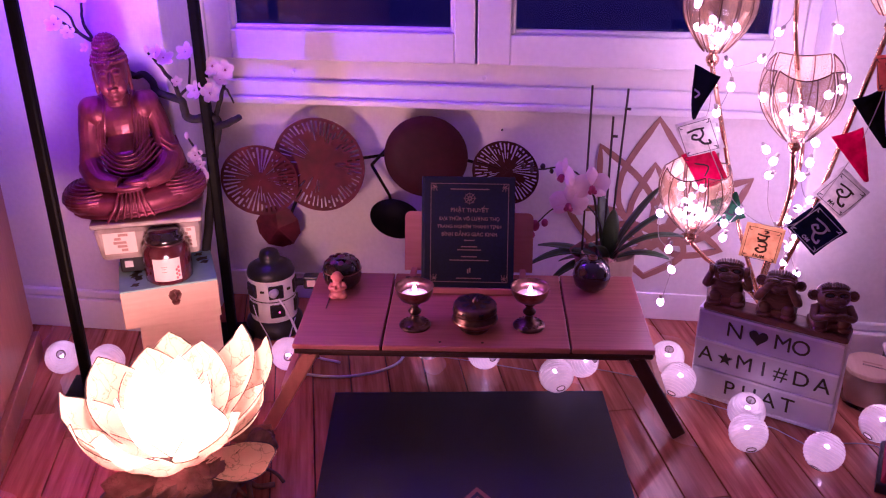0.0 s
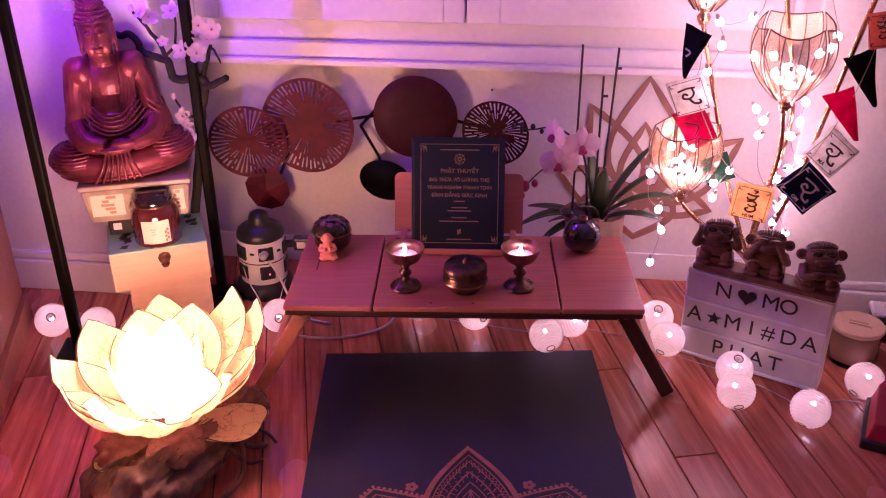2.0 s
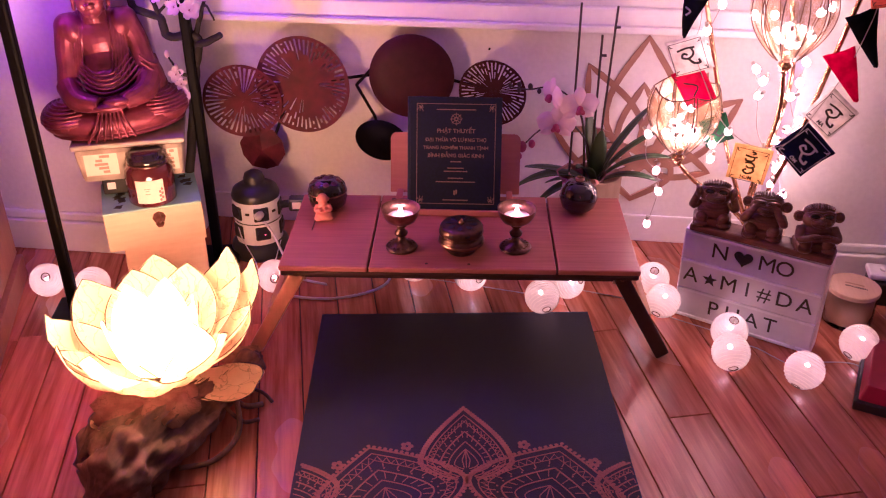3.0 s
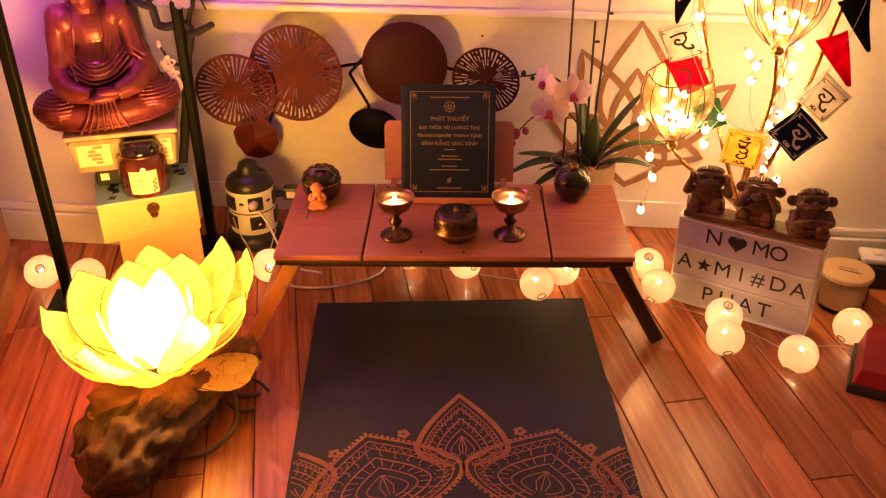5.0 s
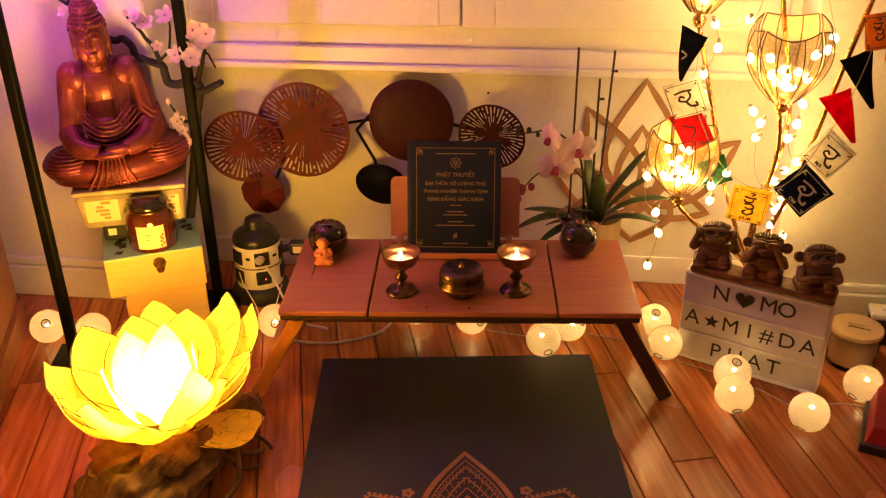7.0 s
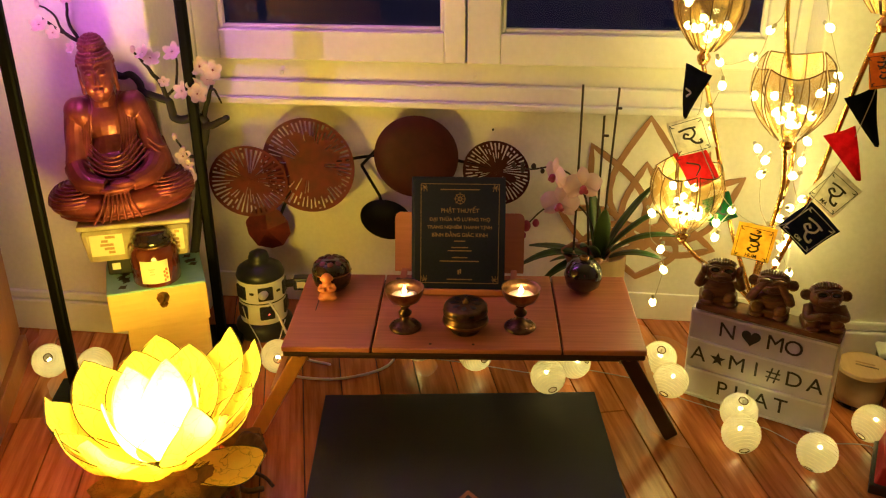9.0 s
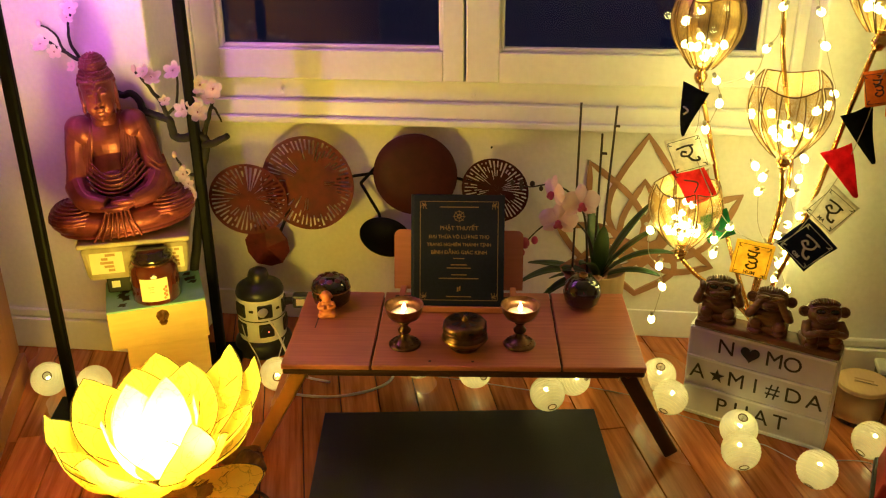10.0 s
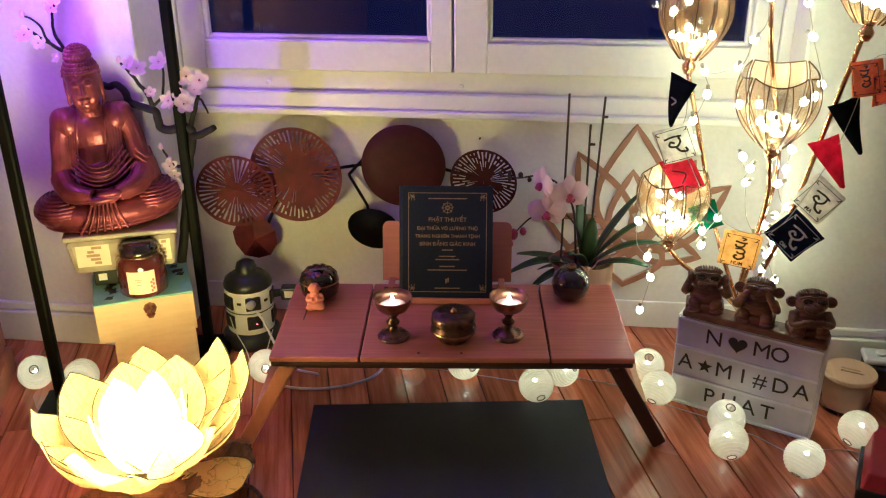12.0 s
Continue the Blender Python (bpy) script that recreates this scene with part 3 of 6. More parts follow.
    for s in (-1, 1):
        for x, y in ((0.109, -0.446), (0.234, -0.495)):
            for k in range(5):
                a = math.tau * k / 5
                dot(cx + s * x + 0.0075 * math.cos(a), y + 0.0075 * math.sin(a), 0.0054)
    part("mandala_print", bm, MAT_PRINT, m, "copper coloured mandala print")
    return m


exercise_mat()

# ---- light box with letters ----
BOX_YAW = -25.1
BOX_POSE = pose(0.4525, 1.7175, 0, 0, 0, BOX_YAW)
BOX_W, BOX_H, BOX_D = 0.306, 0.222, 0.048


def light_box():
    b = thing("letter_light_box", BOX_POSE, "white cinema light box with black letters, switched off", "light box")
    body = block((BOX_W, BOX_D, BOX_H), (0, BOX_D / 2, BOX_H / 2), 0.003)
    part("case", body, WHITE_PLASTIC, b)
    part("face", block((BOX_W - 0.008, 0.003, BOX_H - 0.008), (0, -0.0005, BOX_H / 2), 0.001), BOX_FACE, b)
    for z in (0.006, 0.0735, 0.1465, BOX_H - 0.006):
        part("rail", block((BOX_W - 0.006, 0.006, 0.007), (0, -0.003, z), 0.0015), RAIL, b)
    rows = ((0.185, [("N", -0.070), ("heart", -0.020), ("M", 0.030), ("O", 0.067)]),
            (0.112, [("A", -0.125), ("star", -0.082), ("M", -0.041), ("I", 0.000), ("#", 0.036), ("D", 0.078), ("A", 0.121)]),
            (0.040, [("P", -0.065), ("H", -0.022), ("A", 0.020), ("T", 0.060)]))
    for z, signs in rows:
        for sign, x in signs:
            if sign == "heart":
                pts = []
                for k in range(28):
                    a = math.tau * k / 28
                    pts.append((x + 0.00125 * 16 * math.sin(a) ** 3, z + 0.00125 * (13 * math.cos(a) - 5 * math.cos(2 * a) - 2 * math.cos(3 * a) - math.cos(4 * a))))
                part("heart_sign", flat_shape(pts, 0.001, y=-0.0025), LETTER, b)
            elif sign == "star":
                pts = [(x + (0.017 if k % 2 == 0 else 0.007) * math.sin(math.tau * k / 10), z + (0.017 if k % 2 == 0 else 0.007) * math.cos(math.tau * k / 10)) for k in range(10)]
                part("star_sign", flat_shape(pts, 0.001, y=-0.0025), LETTER, b)
            else:
                words(sign, 0.050, LETTER, b, pose(x, -0.0028, z, 90))
    return b


light_box()


# ---- coloured corner lamps: slim poles with a strip that faces the wall ----
def pole_lamp(x, y, yaw, strip, height=1.95):
    p = thing("corner_floor_lamp", pose(x, y, 0, 0, 0, yaw), "slim black metal pole lamp with coloured strip facing the wall", "floor lamp", "corner lamps")
    part("base_plate", block((0.10, 0.13, 0.018), (0, 0, 0.009), 0.003), BLACK_METAL, p)
    part("pole", block((0.024, 0.024, height), (0, 0, 0.018 + height / 2), 0.006), BLACK_METAL, p)
    part("led_strip", block((0.012, 0.004, height - strip - 0.05), (0, 0.0145, (height + strip) / 2)), LED, p, "glowing coloured strip")
    return p


pole_lamp(-1.040, 1.594, 12, 0.80)
pole_lamp(-0.800, 1.872, 10, 1.10)

# ---- lotus lamp on driftwood ----
def petal_mesh(reach, rise, half, cup, point=1.0, steps=18, across=8, start=0.03, drop=0.0):
    """One curved petal that opens along -y; returns its bmesh and its edge line."""
    bm = bmesh.new()
    grid = []
    for i in range(steps + 1):
        u = i / steps
        w = half * (math.sin(math.pi * (0.12 + 0.88 * u ** 1.3)) ** 0.8) + 0.0008
        r = start + reach * (math.sin(u * math.pi / 2) ** 0.85)
        z = rise * u ** 1.7 + drop * u
        row = []
        for k in range(across + 1):
            v = 2 * k / across - 1
            bend = cup * v * v * math.sin(math.pi * min(1, u + 0.12))
            row.append(bm.verts.new((v * w, -(r - 0.75 * bend) + 0.25 * bend, z + 0.7 * bend)))
        grid.append(row)
    for a, b in zip(grid, grid[1:]):
        for k in range(across):
            bm.faces.new((a[k], a[k + 1], b[k + 1], b[k]))
    edge = [row[0].co.copy() for row in grid] + [row[-1].co.copy() for row in reversed(grid)]
    return bm, edge


LOTUS_AT = Vector((-0.708, 1.312, 0.078))


def lotus_lamp():
    lamp = thing("lotus_lamp", Matrix.Translation(LOTUS_AT), "glowing lotus flower lamp of stiff yellow leaf petals", "lamp")
    # turn from the flower's open front, reach, rise, half width, cup, start
    spec = ((-95, 0.150, 0.172, 0.080, 0.040, 0.03), (-70, 0.142, 0.150, 0.068, 0.032, 0.03), (-138, 0.140, 0.168, 0.082, 0.036, 0.03), (-172, 0.135, 0.150, 0.080, 0.030, 0.03),
            (172, 0.150, 0.165, 0.080, 0.034, 0.03), (148, 0.125, 0.160, 0.080, 0.030, 0.03), (124, 0.168, 0.190, 0.066, 0.036, 0.03), (103, 0.176, 0.192, 0.068, 0.036, 0.03),
            (84, 0.150, 0.135, 0.066, 0.030, 0.03), (-42, 0.130, 0.150, 0.078, 0.034, 0.03), (-12, 0.105, 0.090, 0.066, 0.028, 0.03), (30, 0.085, 0.170, 0.062, 0.016, 0.045),
            (58, 0.105, 0.110, 0.066, 0.028, 0.03), (96, 0.060, 0.150, 0.060, 0.024, 0.02), (-150, 0.055, 0.165, 0.062, 0.024, 0.02), (-75, 0.065, 0.150, 0.062, 0.024, 0.02),
            (150, 0.050, 0.168, 0.058, 0.022, 0.02), (10, 0.050, 0.118, 0.052, 0.018, 0.02))
    for k, (a, reach, rise, half, cup, start) in enumerate(spec):
        bm, edge = petal_mesh(reach, rise, 0.92 * half, cup, start=start)
        wobble(bm, 0.005, 14, 3.7 * k)
        pet = part("petal", bm, SHELL, lamp, smooth=True, place=pose(0, 0, 0.004 + 0.0008 * k, 0, 0, a + 27))
        part("wire_edge", tube(edge, 0.0010, 5), STEM, pet)
    # leaves that lie open under the flower
    for a, reach, rise, half in ((61, 0.165, 0.022, 0.060), (-40, 0.150, 0.020, 0.050)):
        bm, edge = petal_mesh(reach, rise, half, 0.010)
        wobble(bm, 0.007, 16, a)
        pet = part("petal", bm, SHELL, lamp, smooth=True, place=pose(0, 0, -0.006, 0, 0, a + 27))
        part("wire_edge", tube(edge, 0.0010, 5), STEM, pet)
    part("bulb", lathe([(0, 0.03), (0.014, 0.032), (0.016, 0.05), (0.028, 0.075), (0.030, 0.095), (0.020, 0.118), (0, 0.125)], 20), glowing("lotus_bulb", (1.0, 0.78, 0.11), 620.0), lamp, "glowing bulb", smooth=True)
    part("socket", lathe([(0, -0.012), (0.035, -0.012), (0.03, 0.01), (0.016, 0.034), (0, 0.034)], 20), DARK_EDGE, lamp, smooth=True)
    return lamp


lotus_lamp()
point_lamp("lotus_light", LOTUS_AT + Vector((0.0, 0, 0.205)), LOTUS_WATTS, WARM, 0.09)


def driftwood():
    """A knotted log: fluted trunk with a blunt head, a second limb, an upturned stub and dry roots."""
    wood = thing("driftwood_base", pose(-0.68, 1.2, 0), "gnarled dark brown driftwood under the lotus lamp", "driftwood")
    here = pose(0.68, -1.2, 0)

    def log(name, points, radii, flutes, depth, seed, squash=0.8):
        bm = bmesh.new()
        line = smooth_line(points, 12)
        count, sides, rings = len(line), 56, []
        for i, p in enumerate(line):
            t = i / (count - 1) * (len(radii) - 1)
            k = min(int(t), len(radii) - 2)
            f = t - k
            f = f * f * (3 - 2 * f)
            r = radii[k] * (1 - f) + radii[k + 1] * f
            d = (line[min(i + 1, count - 1)] - line[max(i - 1, 0)]).normalized()
            side = d.cross(Vector((0, 0, 1))).normalized()
            up = side.cross(d)
            ring = []
            for q in range(sides):
                a = math.tau * q / sides
                wave = math.sin(flutes * a + 5 * i / count + seed) * 0.5 + 0.5
                lump = noise.noise(Vector((2.2 * math.cos(a), 2.2 * math.sin(a), 0.16 * i + seed)))
                fine = noise.noise(Vector((9 * math.cos(a), 9 * math.sin(a), 0.22 * i + seed)))
                groove = 1 - abs(noise.noise(Vector((4.5 * math.cos(a), 4.5 * math.sin(a), 0.07 * i - seed))))
                chip = abs(noise.noise(Vector((6 * math.cos(a), 6 * math.sin(a), 0.35 * i + 2 * seed))))
                rr = r * (1.08 - depth * wave ** 3 + 0.26 * lump + 0.09 * fine - 0.22 * groove ** 6 + 0.10 * chip)
                v = p + side * (rr * math.cos(a)) + up * (squash * rr * math.sin(a))
                v.z = max(v.z, 0.002)
                ring.append(bm.verts.new(v))
            rings.append(ring)
        for a, b in zip(rings, rings[1:]):
            for q in range(sides):
                bm.faces.new((a[q], a[(q + 1) % sides], b[(q + 1) % sides], b[q]))
        bm.faces.new(rings[0][::-1])
        bm.faces.new(rings[-1])
        bmesh.ops.recalc_face_normals(bm, faces=bm.faces)
        part(name, bm, DRIFTWOOD, wood, smooth=True, place=here)

    log("trunk", [(-0.715, 1.015, 0.045), (-0.70, 1.06, 0.052), (-0.685, 1.12, 0.055), (-0.665, 1.20, 0.045), (-0.64, 1.29, 0.036), (-0.60, 1.36, 0.035)], (0.018, 0.066, 0.074, 0.070, 0.060, 0.022), 5, 0.20, 1.3)
    log("limb", [(-0.775, 1.085, 0.050), (-0.755, 1.13, 0.060), (-0.73, 1.20, 0.056), (-0.71, 1.29, 0.040)], (0.012, 0.042, 0.055, 0.050), 4, 0.24, 4.1)
    log("limb", [(-0.655, 1.24, 0.040), (-0.60, 1.34, 0.045), (-0.565, 1.405, 0.060), (-0.553, 1.425, 0.066)], (0.050, 0.036, 0.034, 0.010), 4, 0.22, 7.7)
    for pts, r in (([(-0.60, 1.33, 0.045), (-0.55, 1.305, 0.030), (-0.52, 1.325, 0.020)], 0.0055), ([(-0.60, 1.30, 0.045), (-0.545, 1.27, 0.022), (-0.515, 1.285, 0.016)], 0.004),
                   ([(-0.575, 1.33, 0.055), (-0.54, 1.24, 0.022), (-0.565, 1.17, 0.012), (-0.62, 1.14, 0.014)], 0.0055), ([(-0.59, 1.35, 0.05), (-0.53, 1.35, 0.03), (-0.505, 1.34, 0.014)], 0.0035)):
        part("root", tube(smooth_line(pts, 6), r, 6), DRIFTWOOD, wood, "thin dry root", smooth=True, place=here)
    return wood


driftwood()


def leaf_plate(at, size, turn, tilt):
    bm = bmesh.new()
    n = 22
    mid = bm.verts.new((0, 0, 0.006))
    rim = [bm.verts.new((size * (1 + 0.16 * math.sin(3 * a + 1) + 0.08 * math.sin(7 * a)) * math.cos(a), 0.75 * size * (1 + 0.12 * math.sin(5 * a)) * math.sin(a), 0.004 * math.sin(4 * a))) for a in (math.tau * k / n for k in range(n))]
    for k in range(n):
        bm.faces.new((mid, rim[k], rim[(k + 1) % n]))
    ob = part("dried_leaf", bm, DRY_LEAF, smooth=True, place=pose(*at, tilt, 8, turn))
    ob.modifiers.new("thick", "SOLIDIFY").thickness = 0.0012
    return tagged(ob, "curled dry brown leaf on the driftwood", "leaf", "dried leaves")


DRY_LEAF = thin_shade("dry_leaf", (0.34, 0.19, 0.06), 0.25, veins=30.0, second=(0.2, 0.10, 0.03), grain=30)
leaf_plate((-0.735, 1.19, 0.098), 0.055, 20, 14)
leaf_plate((-0.645, 1.21, 0.098), 0.06, 70, 16)
leaf_plate((-0.585, 1.40, 0.072), 0.042, 50, 25)

# ---- stacked boxes, jar, container, statue ----
STACK = pose(-0.852, 1.690, 0, 0, 0, 26.5)


def box_stack():
    low = thing("wooden_box", STACK, "tall pale wooden box with a round emblem, on the floor", "box")
    part("body", block((0.178, 0.150, 0.153), (0.006, 0.082, 0.0765), 0.003), PINE, low)
    part("emblem", lathe([(0.017, 0.0), (0.017, 0.001), (0, 0.001)], 24), CARDBOARD, low, "round brown emblem", place=pose(-0.03, -0.0005, 0.055) @ UPRIGHT)
    part("emblem_ring", tube([(0.0135 * math.cos(a), 0, 0.0135 * math.sin(a)) for a in (math.tau * k / 24 for k in range(25))], 0.0008, 5), LETTER, low, place=pose(-0.03, -0.0018, 0.055))
    part("side_sheet", block((0.001, 0.13, 0.10), (-0.0838, 0.085, 0.07)), LABEL, low, "printed paper on the side")
    up = thing("keepsake_box", STACK @ pose(0, 0, 0.153), "pale wooden box with a pierced teal lid and brass clasp", "box")
    part("body", block((0.212, 0.165, 0.091), (-0.007, 0.079, 0.0455), 0.002), PINE, up)
    part("lid", block((0.212, 0.165, 0.0045), (-0.007, 0.079, 0.0932), 0.001), TEAL, up, "teal painted lid")
    for k in range(11):
        rng = random.Random(k)
        x, y = rng.choice((-0.078, -0.07, 0.07, 0.08)), rng.uniform(0.01, 0.15)
        bm = flat_shape([(0.010 * (1 + 0.4 * math.sin(3 * a)) * math.cos(a), 0.007 * (1 + 0.4 * math.cos(4 * a)) * math.sin(a)) for a in (math.tau * i / 14 for i in range(14))], 0.0006)
        part("pierced_motif", bm, LETTER, up, place=pose(x, y, 0.0957, -90, 0, rng.uniform(0, 90)))
    clasp = part("clasp", lathe([(0.015, 0.0), (0.014, 0.002), (0, 0.0025)], 8), BRASS, up, "antique brass clasp", place=pose(0.003, -0.0046, 0.070) @ UPRIGHT)
    part("hook", tube([(0, 0.010, 0.003), (0.004, 0, 0.006), (0, -0.012, 0.004)], 0.0025, 6), BRASS, clasp)
    part("catch", lathe([(0.010, 0.0), (0.009, 0.002), (0, 0.0025)], 6), BRASS, up, place=pose(0.003, -0.0046, 0.054) @ UPRIGHT)
    return up


box_stack()


def jar_candle():
    j = thing("jar_candle", pose(-0.872, 1.726, 0.2485, 0, 0, 22), "dark amber glass jar candle with a cream label", "candle")
    prof = [(0, 0), (0.046, 0.0), (0.052, 0.006), (0.053, 0.06), (0.052, 0.082), (0.044, 0.092), (0.041, 0.096), (0, 0.096)]
    part("jar", lathe(prof, 36), AMBER, j, smooth=True)
    part("lid", lathe([(0.041, 0.094), (0.044, 0.096), (0.044, 0.106), (0.040, 0.110), (0.036, 0.112), (0.036, 0.118), (0.030, 0.121), (0, 0.121)], 32), LACQUER, j, "dark glass stopper", smooth=True)
    part("rim", lathe([(0.0405, 0.090), (0.0445, 0.092), (0.0445, 0.096), (0.0405, 0.097)], 32), BRASS, j, smooth=True)
    bm = bmesh.new()
    cols = []
    for k in range(13):
        a = math.radians(-90 - 33 + 66 * k / 12)
        cols.append([bm.verts.new((0.0537 * math.cos(a), 0.0537 * math.sin(a), z)) for z in (0.014, 0.068)])
    for a, b in zip(cols, cols[1:]):
        bm.faces.new((a[0], b[0], b[1], a[1]))
    lab = part("label", bm, LABEL, j, "cream paper label", smooth=True)
    for z, w in ((0.048, 14), (0.043, 9), (0.036, 11)):
        bm = bmesh.new()
        cols = []
        for k in range(7):
            a = math.radians(-96 - w / 2 + w * k / 6)
            cols.append([bm.verts.new((0.0541 * math.cos(a), 0.0541 * math.sin(a), z + h)) for h in (0, 0.0016)])
        for a, b in zip(cols, cols[1:]):
            bm.faces.new((a[0], b[0], b[1], a[1]))
        part("print_bar", bm, CARDBOARD, lab)
    for k in range(6):
        a = math.radians(-68 + (k % 2) * 5)
        part("flower_print", ball(0.0028, (0.0537 * math.cos(a), 0.0537 * math.sin(a), 0.020 + 0.005 * k), (1, 1, 1.2), u=8, v=6), ORANGE_CLAY, lab)
    return j


jar_candle()


def riser():
    r = thing("riser_block", pose(-0.935, 1.795, 0.2485, 0, 0, 20), "black plastic riser under the white container", "riser")
    part("body", block((0.13, 0.085, 0.043), (-0.01, 0.0, 0.0215), 0.004), BLACK_PLASTIC, r)
    part("slot", block((0.018, 0.002, 0.016), (-0.055, -0.0432, 0.022)), WHITE_PLASTIC, r)
    c = thing("storage_container", pose(-0.935, 1.795, 0.2915, 0, 0, 20), "cloudy white plastic container with printed paper panels", "container")
    bm = block((0.232, 0.145, 0.082), (0, 0, 0.041), 0.012)
    for v in bm.verts:
        if v.co.z < 0.02:
            v.co.x *= 0.94
            v.co.y *= 0.94
    part("tub", bm, CLOUDY, c)
    part("lid", block((0.242, 0.155, 0.012), (0, 0, 0.088), 0.004), CLOUDY, c)
    for x, w in ((-0.062, 0.07), (0.085, 0.035)):
        panel = part("paper_panel", block((w, 0.001, 0.05), (x, -0.0726, 0.045)), LABEL, c, "yellowed printed paper panel")
        for k in range(5):
            part("print_bar", block((w * (0.2 + 0.1 * (k % 3)), 0.0008, 0.006), (x + w * (0.12 - 0.06 * (k % 4)), -0.0734, 0.028 + 0.009 * k)), CARDBOARD, panel)
    return c


riser()


def seated_statue():
    bm = bmesh.new()
    e = lambda at, size, turn=None: ball(1.0, at, size, bm, 24, 16, turn)
    rot = lambda x=0, y=0, z=0: pose(0, 0, 0, x, y, z)
    e((0, 0, 0.016), (0.158, 0.098, 0.017))
    for s in (-1, 1):
        e((s * 0.102, -0.005, 0.048), (0.068, 0.075, 0.040), rot(0, 0, s * 20))
        e((s * 0.055, -0.058, 0.040), (0.098, 0.036, 0.030), rot(0, 0, s * 14))
        e((s * 0.060, 0.018, 0.232), (0.036, 0.040, 0.034))
        out = 0.090 if s < 0 else 0.094
        tube(smooth_line([(s * 0.076, 0.018, 0.236), (s * out, 0.012, 0.185), (s * (out + 0.008), -0.008, 0.125)], 8), lambda t: 0.030 - 0.003 * t, 16, bm)
        tube(smooth_line([(s * (out + 0.008), -0.006, 0.122), (s * 0.076, -0.058, 0.098), (s * 0.028, -0.082, 0.088)], 8), lambda t: 0.030 - 0.012 * t, 14, bm)
        e((s * 0.074, 0.018, 0.234), (0.033, 0.034, 0.032))
        e((s * 0.0405, 0.006, 0.330), (0.006, 0.011, 0.027))
        e((s * 0.041, 0.004, 0.306), (0.005, 0.007, 0.009))
        e((s * 0.0155, -0.0385, 0.341), (0.0095, 0.004, 0.0032))
        tube(smooth_line([(s * 0.004, -0.0425, 0.348), (s * 0.014, -0.0425, 0.3525), (s * 0.027, -0.035, 0.347)], 5), 0.0016, 6, bm)
        e((s * 0.017, -0.026, 0.317), (0.016, 0.014, 0.018))
    e((0.104, 0.0, 0.10), (0.026, 0.040, 0.055), rot(0, 16, 0))
    e((0, 0.022, 0.135), (0.070, 0.058, 0.085))
    e((0, 0.020, 0.205), (0.074, 0.048, 0.058))
    e((0, -0.012, 0.112), (0.060, 0.040, 0.045))
    e((-0.004, -0.088, 0.083), (0.042, 0.020, 0.011), rot(0, 0, 4))
    e((0.010, -0.090, 0.094), (0.030, 0.016, 0.009), rot(0, 0, -8))
    tube([(0, 0.012, 0.25), (0, 0.004, 0.305)], lambda t: 0.033 - 0.004 * t, 16, bm)
    for z in (0.268, 0.280):
        e((0, 0.006, z), (0.0325, 0.0325, 0.004))
    e((0, -0.001, 0.335), (0.0395, 0.042, 0.046))
    e((0, -0.013, 0.306), (0.027, 0.027, 0.022))
    e((0, -0.0425, 0.331), (0.0058, 0.0075, 0.014), rot(-12))
    e((0, -0.0455, 0.325), (0.008, 0.0055, 0.0045))
    e((0, -0.0405, 0.3135), (0.0125, 0.005, 0.0027))
    e((0, -0.0395, 0.309), (0.010, 0.005, 0.0028))
    e((0, -0.034, 0.296), (0.009, 0.006, 0.006))
    e((0, -0.0425, 0.358), (0.003, 0.003, 0.003))
    # hair with rows of curls
    e((0, 0.007, 0.352), (0.0425, 0.045, 0.036))
    e((0, 0.010, 0.384), (0.030, 0.031, 0.022))
    for centre, size, rows in (((0, 0.007, 0.352), (0.0435, 0.046, 0.037), 7), ((0, 0.010, 0.384), (0.031, 0.032, 0.023), 5)):
        for r in range(rows):
            lat = math.radians(4 + 84 * r / rows)
            count = max(4, int(2 * math.pi * size[0] * math.cos(lat) / 0.0070))
            for k in range(count):
                a = math.tau * (k + 0.5 * (r % 2)) / count
                p = Vector(centre) + Vector((size[0] * math.cos(lat) * math.cos(a), size[1] * math.cos(lat) * math.sin(a), size[2] * math.sin(lat)))
                if p.z > 0.357 or p.y > -0.005:
                    ball(0.0034, p + 0.02 * (p - Vector(centre)), (1, 1, 1), bm, 8, 6)
    for v in bm.verts:
        if v.co.z > 0.2849:
            v.co = Vector((1.05 * v.co.x, 1.08 * v.co.y + 0.002, 0.262 + 1.15 * (v.co.z - 0.29)))
    # robe folds: bands from the shoulder, loops over the belly, waves over the knees
    for k in range(6):
        o = 0.0065 * k
        tube(smooth_line([(0.036 + o, 0.030, 0.268 - 0.4 * o), (0.036 + o, -0.016 + 0.35 * o, 0.240 - 0.2 * o), (0.030 + 1.1 * o, -0.029 + 0.35 * o, 0.190), (0.012 + 1.4 * o, -0.046 + 0.2 * o, 0.13)], 6), 0.0030, 6, bm)
    for k in range(4):
        o = 0.006 * k
        tube(smooth_line([(-0.036 - o, 0.030, 0.268 - 0.4 * o), (-0.038 - o, -0.014 + 0.35 * o, 0.238), (-0.048 - o, -0.018 + 0.4 * o, 0.19), (-0.058 - o, -0.022 + 0.4 * o, 0.14)], 6), 0.0030, 6, bm)
    for k in range(6):
        z = 0.148 - 0.0095 * k
        w = 0.055 + 0.005 * k
        tube(smooth_line([(-w, -0.030, z + 0.022), (-w * 0.5, -0.058 - 0.001 * k, z + 0.003), (0, -0.062 - 0.002 * k, z - 0.003), (w * 0.5, -0.060, z + 0.004), (w + 0.012, -0.034, z + 0.03)], 6), 0.0028, 6, bm)
    for s in (-1, 1):
        for k in range(8):
            p = math.radians(22 + 9.5 * k)
            arc = [math.radians(-35 + 17 * i) for i in range(10)]
